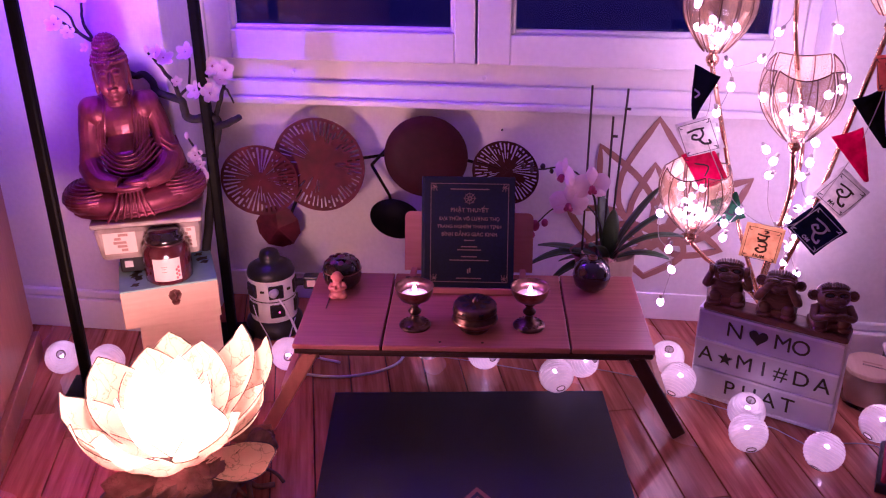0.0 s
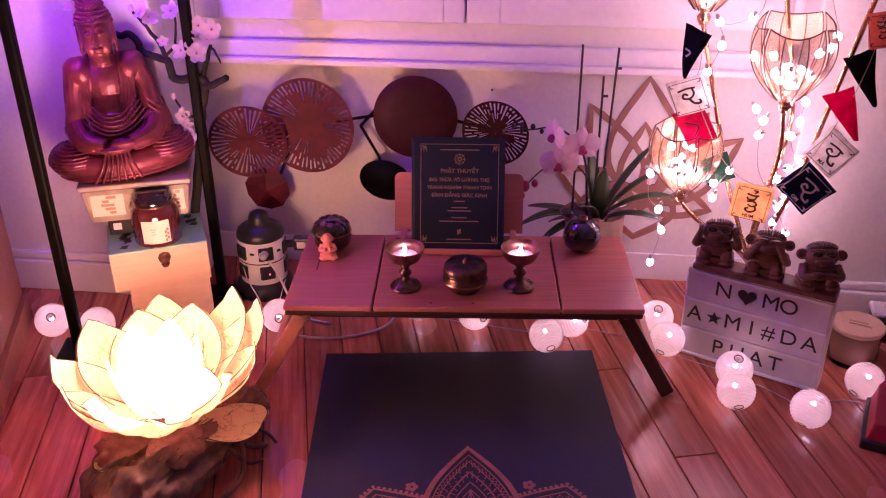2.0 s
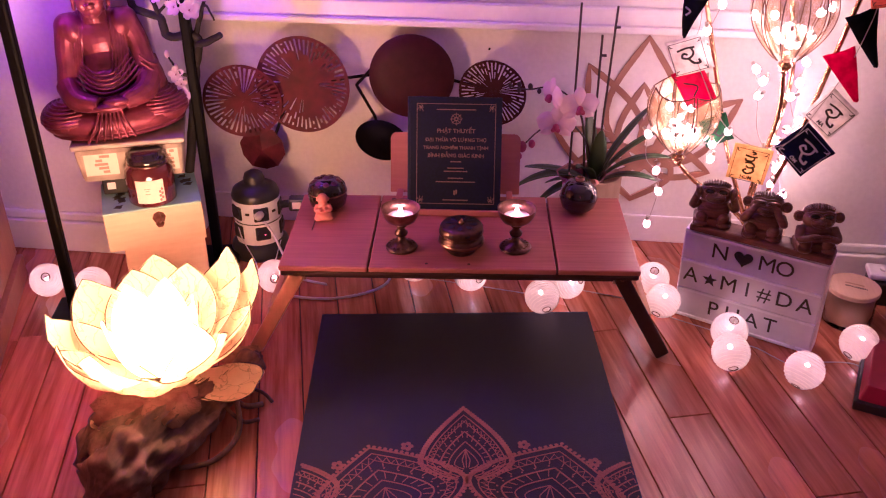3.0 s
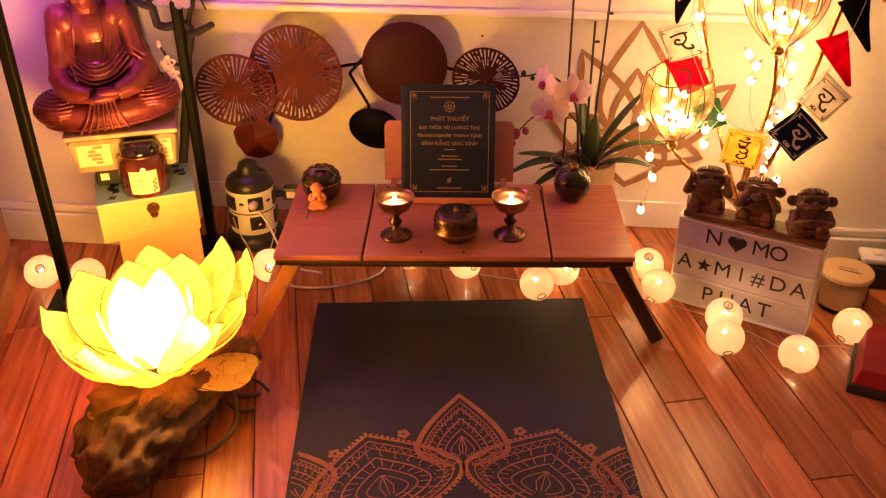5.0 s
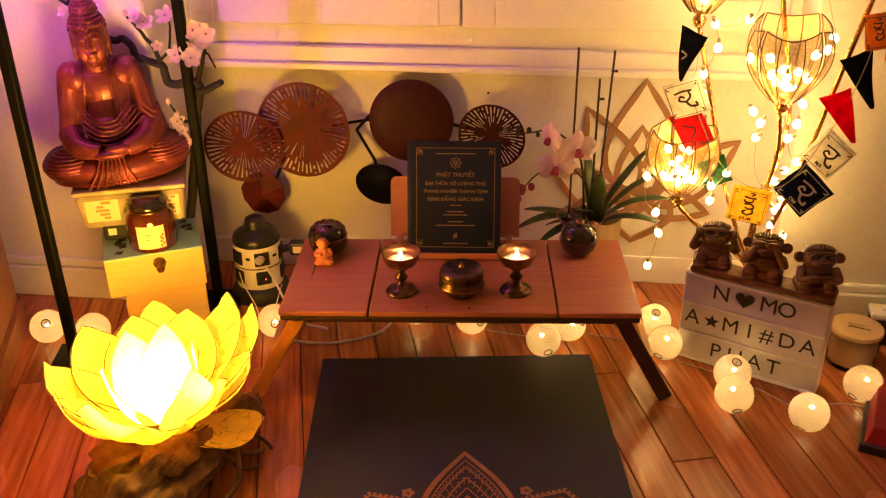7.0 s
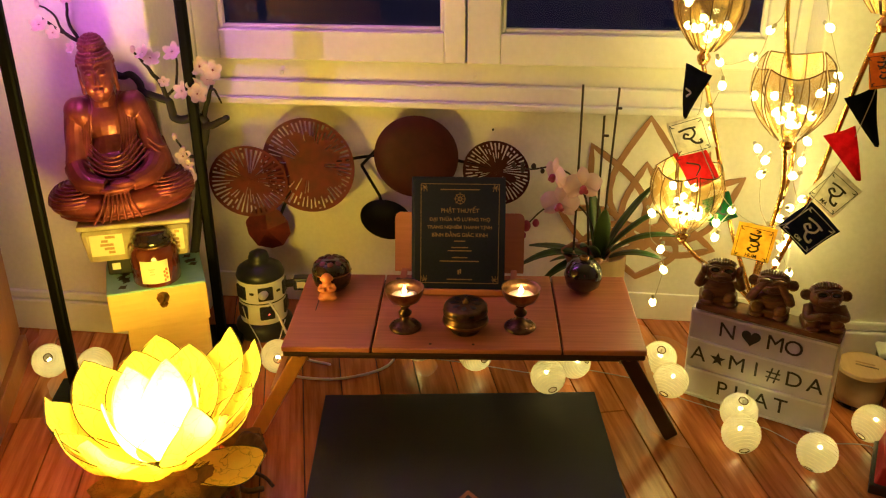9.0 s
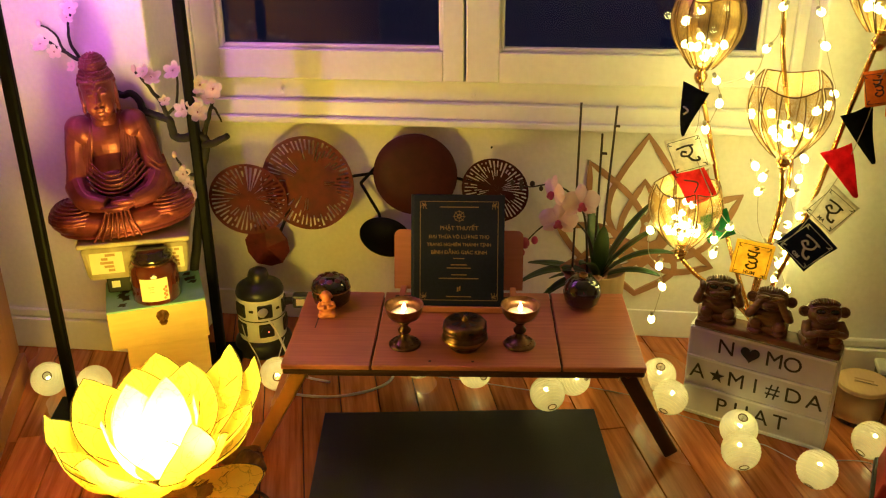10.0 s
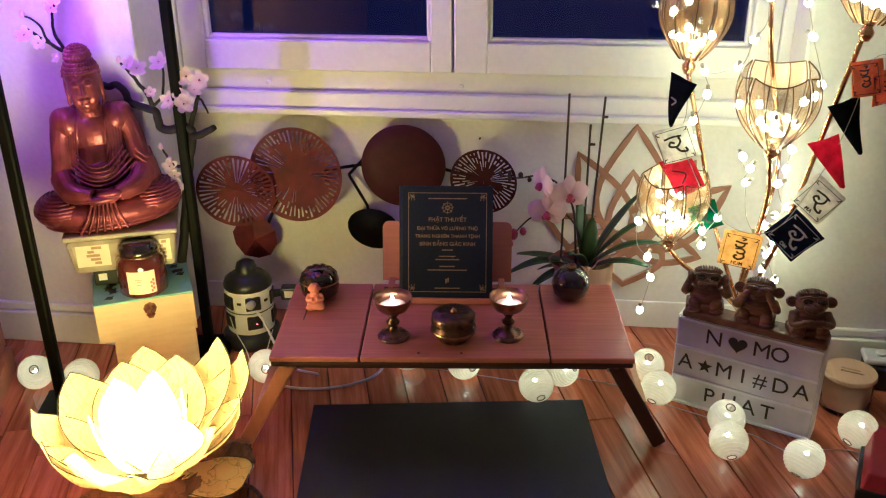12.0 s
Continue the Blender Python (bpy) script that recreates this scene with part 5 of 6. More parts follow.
# ---- wall sculpture of discs ----
def slotted_disc(radius, slots, seed, starts):
    """A shallow dished plate with radial slots of uneven length cut through it."""
    rng = random.Random(seed)
    bm = bmesh.new()
    dish = lambda r: 0.010 * (r / radius) ** 2
    put = lambda r, a: bm.verts.new((r * math.cos(a), -dish(r), r * math.sin(a)))
    step = math.tau / slots

    def sector(a0, a1, r0, r1, n=4):
        rows = [[put(r0 + (r1 - r0) * i / n, a0 + (a1 - a0) * k / 2) for k in range(3)] for i in range(n + 1)]
        for p, q in zip(rows, rows[1:]):
            for k in range(2):
                bm.faces.new((p[k], p[k + 1], q[k + 1], q[k]))

    for s in range(slots):
        a = step * s
        open_share = rng.uniform(0.34, 0.52)
        sector(a, a + step * (1 - open_share), 0.0005, radius)
        inner = radius * rng.choice(starts)
        outer = radius * rng.uniform(0.90, 0.955)
        sector(a + step * (1 - open_share), a + step, 0.0005, inner, 3)
        sector(a + step * (1 - open_share), a + step, outer, radius, 1)
        if rng.random() < 0.45:
            m0 = inner + (outer - inner) * rng.uniform(0.4, 0.6)
            sector(a + step * (1 - open_share), a + step, m0, m0 + radius * 0.08, 1)
    bmesh.ops.remove_doubles(bm, verts=bm.verts, dist=0.0002)
    bmesh.ops.recalc_face_normals(bm, faces=bm.faces)
    return bm


def wall_sculpture():
    s = thing("wall_sculpture", pose(-0.45, WALL_Y, 0), "copper metal wall sculpture of slotted and plain discs", "wall art")
    o = 0.45
    spec = (("slotted_disc", -0.754, 0.371, 0.098, 44, 1, 0.075, COPPER, (6, 8), (0.2, 0.3, 0.4, 0.5, 0.62)), ("slotted_disc", -0.601, 0.412, 0.120, 58, 2, 0.058, COPPER, (-4, -4), (0.34, 0.5, 0.62, 0.7, 0.74, 0.78)),
            ("slotted_disc", -0.134, 0.411, 0.083, 46, 4, 0.055, DARK_COPPER, (3, -8), (0.2, 0.3, 0.42, 0.55, 0.62)))
    for name, x, z, r, slots, seed, out, mat_, tilt, starts in spec:
        d = part(name, slotted_disc(r, slots, seed, starts), mat_, s, "copper disc with radial slots", smooth=False, place=pose(x + o, -out, z, tilt[0], 0, tilt[1]))
        d.modifiers.new("thick", "SOLIDIFY").thickness = 0.0014
    part("plain_disc", lathe([(0, 0.004), (0.06, 0.002), (0.1025, 0.0), (0.1032, -0.001), (0.1025, -0.0025), (0, 0.001)], 56), DARK_COPPER, s, "plain dark copper disc", smooth=True, place=pose(-0.331 + o, -0.062, 0.443, 88, 0, 4))
    part("plain_disc", lathe([(0, 0.003), (0.069, 0.0), (0.0695, -0.001), (0.069, -0.002), (0, 0.0)], 44), BLACK_METAL, s, "plain black disc", smooth=True, place=pose(-0.413 + o, -0.05, 0.268, 96, 4, -6) @ pose(0, 0, 0) @ Matrix.Diagonal((1, 0.82, 1, 1)))
    bm = bmesh.new()
    n = 10
    rim = [bm.verts.new((0.060 * math.cos(math.tau * k / n), -0.006 * (k % 2), 0.060 * math.sin(math.tau * k / n))) for k in range(n)]
    for mid in (bm.verts.new((0.004, -0.022, 0.004)), bm.verts.new((0.004, 0.002, 0.004))):
        for k in range(n):
            bm.faces.new((mid, rim[k], rim[(k + 1) % n]))
    bmesh.ops.recalc_face_normals(bm, faces=bm.faces)
    part("faceted_disc", bm, COPPER, s, "faceted bright copper disc", place=pose(-0.727 + o, -0.045, 0.230, 0, 14, 0))
    for pts in ([(-0.754, -0.07, 0.371), (-0.62, -0.03, 0.40), (-0.40, -0.03, 0.44)], [(-0.475, -0.03, 0.405), (-0.43, -0.04, 0.33), (-0.413, -0.05, 0.268)],
                [(-0.475, -0.03, 0.405), (-0.40, -0.05, 0.49), (-0.331, -0.058, 0.443)], [(-0.331, -0.058, 0.443), (-0.23, -0.04, 0.43), (-0.134, -0.05, 0.411)], [(-0.66, -0.04, 0.34), (-0.69, -0.04, 0.27), (-0.727, -0.045, 0.24)]):
        part("rod", tube([(x + o, y, z) for x, y, z in pts], 0.004, 8), BLACK_METAL, s, smooth=True)
    for x, z in ((-0.56, 0.42), (-0.25, 0.435)):
        part("wall_bracket", tube([(x + o, -0.03, z), (x + o, 0.0, z)], 0.005, 8), BLACK_METAL, s)
    return s


wall_sculpture()


# ---- cut-out lotus on the wall ----
def wall_lotus():
    s = thing("wall_lotus", pose(0.235, WALL_Y, 0), "brown wooden lotus outline cut-out on the wall", "wall art")

    def outline(tip, foot, bulge, n=9):
        tip, foot = Vector(tip), Vector(foot)
        axis = tip - foot
        side = Vector((axis.y, -axis.x)).normalized()
        out = []
        for sgn in (-1, 1):
            row = []
            for k in range(n + 1):
                u = k / n
                w = bulge * math.sin(math.pi * u ** 0.85) * (1 - 0.35 * u) ** 0.5
                row.append(foot + axis * u + side * sgn * w)
            out += row if sgn < 0 else row[::-1][1:-1]
        return [(p.x, 0, p.y) for p in out]

    for k, (tip, foot, bulge) in enumerate((((-0.008, 0.540), (0.0, 0.215), 0.098), ((-0.008, 0.425), (0.0, 0.20), 0.062), ((-0.142, 0.468), (-0.012, 0.21), 0.066), ((0.135, 0.455), (0.012, 0.21), 0.066),
                             ((-0.215, 0.30), (-0.02, 0.205), 0.058), ((0.222, 0.395), (0.03, 0.22), 0.058), ((0.17, 0.205), (0.0, 0.245), 0.045), ((-0.17, 0.195), (-0.0, 0.245), 0.045), ((-0.012, 0.122), (0.0, 0.265), 0.095))):
        bm = ribbon(outline(tip, foot, bulge), 0.0150, 0.0045 + 0.0005 * k, closed=True)
        part("petal_outline", bm, LOTUS_WOOD, s)
    return s


wall_lotus()


# ---- orchid in a bark pot ----
def orchid():
    p = thing("orchid", pose(0.118, 1.955, 0), "pale pink potted orchid with dark stakes in a bark pot", "plant")
    part("pot", lathe([(0, 0), (0.048, 0), (0.056, 0.03), (0.064, 0.262), (0.059, 0.264), (0.057, 0.244), (0, 0.242)], 28), CORK, p, "pale bark covered pot", smooth=True)
    bm = lathe([(0.030, 0.16), (0.047, 0.185), (0.056, 0.215), (0.052, 0.208), (0.040, 0.18)], 22)
    wobble(bm, 0.014, 30, 5)
    part("wrapper", bm, material("wrapper_paper", (0.30, 0.12, 0.07), 0.6, grain=30), p, "crumpled brown wrapper", smooth=True, place=pose(-0.03, -0.02, 0.06))
    # leaves: (turn, reach, rise, droop, half width)
    for turn, reach, rise, droop, half in ((8, 0.115, 0.215, 0.01, 0.019), (-6, 0.140, 0.185, 0.02, 0.019), (-16, 0.170, 0.165, 0.04, 0.018), (-26, 0.150, 0.10, 0.03, 0.016), (-85, 0.05, 0.16, 0.0, 0.018), (120, 0.05, 0.17, 0.0, 0.017),
                                           (178, 0.165, 0.07, 0.02, 0.017), (192, 0.19, 0.10, 0.06, 0.018), (208, 0.15, 0.06, 0.05, 0.016), (160, 0.12, 0.03, 0.03, 0.014), (235, 0.08, 0.12, 0.03, 0.016)):
        bm = bmesh.new()
        rows = []
        for i in range(13):
            u = i / 12
            w = half * (math.sin(math.pi * (0.12 + 0.86 * u)) ** 0.7) + 0.0005
            x, z = reach * u, rise * (u ** 0.8) - droop * u * u * 1.6
            rows.append([bm.verts.new((x, v * w, z + 0.35 * w * abs(v))) for v in (-1, -0.5, 0, 0.5, 1)])
        for a, b in zip(rows, rows[1:]):
            for k in range(4):
                bm.faces.new((a[k], a[k + 1], b[k + 1], b[k]))
        leaf = part("leaf", bm, LEAF, p, smooth=True, place=pose(0, 0, 0.228, 0, 0, turn))
        leaf.modifiers.new("thick", "SOLIDIFY").thickness = 0.002
    for x, y, top, lean in ((-0.06, 0.0, 0.660, 0.037), (-0.01, 0.005, 0.590, 0.018), (-0.002, 0.0, 0.655, -0.022)):
        st = part("stake", tube([(x, y, 0.16), (x + (0.02 if lean < 0 else 0), y, top)], 0.0026, 7), STEM, p, "dark thin support stake")
        if top < 0.658:
            part("clip", block((0.014, 0.006, 0.005), (x + (0.022 if lean < 0 else 0.006), y - 0.002, top - 0.045), 0.001), STEM, st)
    part("flower_stem", tube(smooth_line([(-0.02, 0, 0.17), (-0.028, -0.005, 0.30), (-0.04, -0.01, 0.40), (-0.075, -0.015, 0.455), (-0.12, -0.02, 0.475), (-0.165, -0.025, 0.47), (-0.205, -0.03, 0.478)], 6), lambda t: 0.0032 - 0.0017 * t, 7), STEM, p, smooth=True)
    part("flower_stem", tube(smooth_line([(0.0, 0, 0.17), (-0.01, -0.01, 0.28), (-0.03, -0.02, 0.355), (-0.075, -0.035, 0.40), (-0.13, -0.045, 0.385), (-0.17, -0.05, 0.345)], 6), lambda t: 0.003 - 0.0014 * t, 7), STEM, p, smooth=True)
    for x, z, r in ((-0.205, 0.479, 0.005), (-0.185, 0.482, 0.005), (-0.185, 0.468, 0.005), (-0.16, 0.478, 0.006), (-0.14, 0.468, 0.005)):
        part("bud", ball(r, (x, -0.028, z), (1, 1, 1.3), u=8, v=6), STEM, p, smooth=True)
    for x, z, r in ((-0.172, 0.342, 0.011), (-0.178, 0.318, 0.007), (-0.150, 0.350, 0.008)):
        part("bud", ball(r, (x, -0.05, z), (1, 1, 1.25), u=10, v=8), PETAL_LIP, p, "dark pink bud", smooth=True)

    def bloom(x, y, z, size, turn, tip):
        at = pose(x, y, z, tip, 0, turn)
        # three sepals and two broad petals, in the plane that faces -y
        for a, l, w in ((90, 1.0, 0.55), (215, 0.95, 0.5), (325, 0.95, 0.5), (10, 1.05, 0.92), (170, 1.05, 0.92)):
            bm = bmesh.new()
            rows = []
            for i in range(8):
                u = i / 7
                ww = size * w * 0.62 * math.sin(math.pi * (0.06 + 0.93 * u)) ** 0.6
                rows.append([bm.verts.new((size * l * u, -0.10 * size * math.sin(u * 3) + 0.14 * size * v * v, v * ww)) for v in (-1, -0.5, 0, 0.5, 1)])
            for p0, q0 in zip(rows, rows[1:]):
                for k in range(4):
                    bm.faces.new((p0[k], p0[k + 1], q0[k + 1], q0[k]))
            part("flower_petal", bm, PETAL_PINK, p, smooth=True, place=at @ pose(0, 0, 0, 0, -a, 0))
        lip = ball(size * 0.20, (0, -size * 0.16, -size * 0.14), (0.9, 1.1, 1.1), u=10, v=8)
        ball(size * 0.13, (size * 0.12, -size * 0.22, -size * 0.26), (1, 1, 1), lip, 8, 6)
        ball(size * 0.13, (-size * 0.12, -size * 0.22, -size * 0.26), (1, 1, 1), lip, 8, 6)
        part("flower_lip", lip, PETAL_LIP, p, "crimson flower lip", smooth=True, place=at)

    bloom(-0.098, -0.060, 0.404, 0.043, -4, -6)
    bloom(-0.050, -0.060, 0.448, 0.044, 16, -4)
    bloom(-0.112, -0.050, 0.468, 0.040, -58, 0)
    return p


orchid()


# ---- three carved monkeys on a wooden plank, on the light box ----
def monkey(kind, place):
    """A figure carved from one block: square foot, folded arms, broad head with a cap of hair and deep eye rings."""
    bm = bmesh.new()
    e = lambda at, size, turn=None: ball(1.0, at, size, bm, 18, 12, turn)
    block((0.074, 0.046, 0.020), (0, 0.004, 0.010), 0.005, bm=bm)
    block((0.062, 0.040, 0.034), (0, 0.004, 0.032), 0.011, bm=bm)
    e((0, 0.006, 0.046), (0.032, 0.022, 0.018))
    for s in (-1, 1):
        e((s * 0.021, -0.015, 0.022), (0.012, 0.010, 0.016), pose(0, 0, 0, 0, s * 14, 0))
        e((s * 0.022, -0.019, 0.008), (0.013, 0.010, 0.007))
    # head, brow, muzzle, all tipped back
    tip = pose(0, 0.006, 0.060, -24) @ pose(0, -0.006, -0.060)
    lower = set(bm.verts)
    e((0, 0.003, 0.073), (0.0315, 0.025, 0.026))
    e((0, 0.006, 0.082), (0.030, 0.024, 0.021))
    e((0, -0.017, 0.0635), (0.0195, 0.012, 0.0125))
    e((0, -0.022, 0.0715), (0.0055, 0.006, 0.0055))
    for z, w in ((0.0665, 0.014), (0.0625, 0.0165), (0.0585, 0.0155), (0.0545, 0.011)):
        tube(smooth_line([(-w, -0.0215, z + 0.002), (0, -0.0295, z - 0.001), (w, -0.0215, z + 0.002)], 5), 0.0013, 5, bm)
    for k in range(-6, 7):
        a = 0.20 * k
        tube(smooth_line([(0.024 * math.sin(a), -0.0175 + 0.006 * abs(math.sin(a)), 0.0885 + 0.006 * math.cos(a)), (0.028 * math.sin(a), -0.004, 0.0885 + 0.0155 * math.cos(a)), (0.024 * math.sin(a), 0.018, 0.086 + 0.014 * math.cos(a))], 5), 0.0022, 5, bm)
    tube(smooth_line([(-0.025, -0.014, 0.083), (-0.012, -0.0215, 0.0880), (0, -0.0205, 0.0860), (0.012, -0.0215, 0.0880), (0.025, -0.014, 0.083)], 5), 0.0026, 7, bm)
    dark = set()
    for s in (-1, 1):
        if kind != "ears":
            e((s * 0.036, 0.003, 0.076), (0.0105, 0.006, 0.012))
            tube([(s * 0.036 + 0.0085 * math.cos(a), -0.002, 0.076 + 0.010 * math.sin(a)) for a in (math.tau * k / 14 for k in range(15))], 0.0021, 6, bm)
        if kind != "eyes":
            tube([(s * 0.0120 + 0.0098 * math.cos(a), -0.0225 + 0.0022 * abs(math.cos(a)) * (s * math.cos(a) > 0), 0.0775 + 0.0066 * math.sin(a)) for a in (math.tau * k / 16 for k in range(17))], 0.0020, 6, bm)
            before = set(bm.faces)
            e((s * 0.0120, -0.0205, 0.0775), (0.0092, 0.0032, 0.0060))
            dark |= set(bm.faces) - before
    for v in set(bm.verts) - lower:
        v.co = tip @ v.co
    for s in (-1, 1):
        palm = {"ears": (s * 0.0325, -0.006, 0.074), "eyes": (s * 0.0135, -0.0235, 0.0785), "mouth": (s * 0.010, -0.0285, 0.046)}[kind]
        palm = tuple(tip @ Vector(palm)) if kind != "mouth" else palm
        elbow = {"ears": (s * 0.041, -0.006, 0.046), "eyes": (s * 0.036, -0.020, 0.048), "mouth": (s * 0.034, -0.019, 0.036)}[kind]
        tube(smooth_line([(s * 0.029, 0.004, 0.052), elbow, palm], 6), lambda t: 0.0098 - 0.0028 * t, 9, bm)
        e(palm, (0.007, 0.012, 0.016) if kind == "ears" else (0.0130, 0.006, 0.0078))
        for k in range(4):
            off = -0.006 + 0.004 * k
            q = Vector(palm) + (Vector((s * 0.004, off * 1.6, 0.007)) if kind == "ears" else Vector((-s * 0.003, -0.0045, off)))
            e(q, (0.003, 0.0028, 0.008) if kind == "ears" else (0.0095, 0.0028, 0.0022))
    for f in dark:
        f.material_index = 1
    ob = part("carved_monkey", bm, (CARVED, LACQUER), smooth=True, place=place)
    word = {"ears": "covering its ears", "eyes": "covering its eyes", "mouth": "with hands below its mouth"}[kind]
    return tagged(ob, "carved dark wood monkey figure " + word, "statue", "carved monkeys")


PLANK_TOP = BOX_H + 0.017
bm = block((0.295, 0.056, 0.016), (0.004, 0.022, BOX_H + 0.0085), 0.005)
wobble(bm, 0.003, 25, 2)
tagged(part("carved_plank", bm, CARVED, place=BOX_POSE), "dark carved wooden plank lying on the light box", "plank")
for kind, x, turn in (("ears", -0.105, 16), ("eyes", 0.002, 8), ("mouth", 0.108, 26)):
    monkey(kind, BOX_POSE @ pose(x, 0.022, PLANK_TOP - 0.002, 0, 0, turn) @ Matrix.Diagonal((1.08, 1.05, 0.92, 1)))


# ---- gold floor lamp with wire-mesh tulip shades ----
def tulip_shade(lamp, at, radius, height, lean=(0, 0), turn=0.0):
    """One shade: four gauze petals on bent wires over a turned cup."""
    place = Matrix.Translation(at) @ pose(0, 0, 0, lean[0], lean[1], turn)
    prof = lambda u: radius * (0.16 + 1.02 * math.sin(math.pi * (0.04 + 0.60 * u)) ** 0.9 - 0.18 * u)
    shade = part("shade_cup", lathe([(0, -0.030), (0.008, -0.028), (0.0135, -0.018), (0.0145, -0.010), (0.009, -0.002), (0.012, 0.004), (0.016, 0.010)], 22), GOLD, lamp, "turned gold cup under the shade", smooth=True, place=place)
    for q in range(4):
        bm = bmesh.new()
        uv = bm.loops.layers.uv.new("uv")
        grid = []
        nu, nv = 12, 10
        for i in range(nu + 1):
            row = []
            for k in range(nv + 1):
                v = k / nv
                top = height * (0.94 + 0.08 * abs(2 * v - 1) ** 1.6)
                u = i / nu
                a = math.radians(90 * (q + 0.02 + 0.96 * v))
                r = prof(u) * (1.0 if q % 2 else 0.965)
                row.append((bm.verts.new((r * math.cos(a), r * math.sin(a), 0.004 + top * u)), (v * 0.25 * math.tau * radius, top * u)))
            grid.append(row)
        for a, b in zip(grid, grid[1:]):
            for k in range(nv):
                corners = (a[k], a[k + 1], b[k + 1], b[k])
                f = bm.faces.new([c[0] for c in corners])
                for loop, c in zip(f.loops, corners):
                    loop[uv].uv = c[1]
        panels = [[c[0].co.copy() for c in row] for row in grid]
        part("mesh_panel", bm, GOLD_GAUZE, shade, "gold wire gauze panel", smooth=True)
        wires = bmesh.new()
        for k in (0, 3, 7, 10):
            tube([row[k] for row in panels], 0.0014, 5, wires)
        tube(panels[-1], 0.0015, 5, wires)
        part("wire_frame", wires, GOLD_WIRE, shade)
    return shade


CUPS = [((0.305, 1.95, 0.738), 0.072, 0.150, (0, 2), 20), ((0.474, 1.85, 0.585), 0.080, 0.160, (4, -7), 35), ((0.295, 1.90, 0.350), 0.076, 0.150, (3, -2), 10), ((0.602, 1.80, 0.842), 0.078, 0.155, (0, 8), 50), ((0.42, 1.93, 1.05), 0.078, 0.155, (0, 0), 0)]


def tulip_lamp():
    l = thing("tulip_floor_lamp", pose(0, 0, 0), "gold metal floor lamp with wire gauze tulip shades", "floor lamp")
    part("base", lathe([(0, 0), (0.10, 0), (0.10, 0.008), (0.03, 0.016), (0.018, 0.04), (0, 0.04)], 36), GOLD, l, smooth=True, place=pose(0.47, 1.855, 0))
    foot = [(0.47, 1.855, 0.03), (0.468, 1.86, 0.14)]
    for pts in ([(0.455, 1.86, 0.20), (0.40, 1.88, 0.245), (0.335, 1.895, 0.285), (0.295, 1.90, 0.325)],
                [(0.455, 1.865, 0.26), (0.475, 1.86, 0.40), (0.482, 1.855, 0.48), (0.474, 1.85, 0.557)],
                [(0.46, 1.87, 0.24), (0.485, 1.88, 0.40), (0.50, 1.89, 0.56), (0.455, 1.90, 0.78), (0.44, 1.92, 0.95), (0.42, 1.93, 1.02)],
                [(0.48, 1.86, 0.24), (0.53, 1.85, 0.42), (0.565, 1.82, 0.64), (0.595, 1.80, 0.815)],
                [(0.45, 1.87, 0.22), (0.40, 1.92, 0.36), (0.35, 1.95, 0.55), (0.305, 1.95, 0.712)]):
        part("stem", tube(smooth_line([*foot, *pts], 8), 0.0052, 10), GOLD, l, "bent gold tube", smooth=True)
    for at, r, h, lean, turn in CUPS:
        tulip_shade(l, at, r, h, lean, turn)
    return l


tulip_lamp()


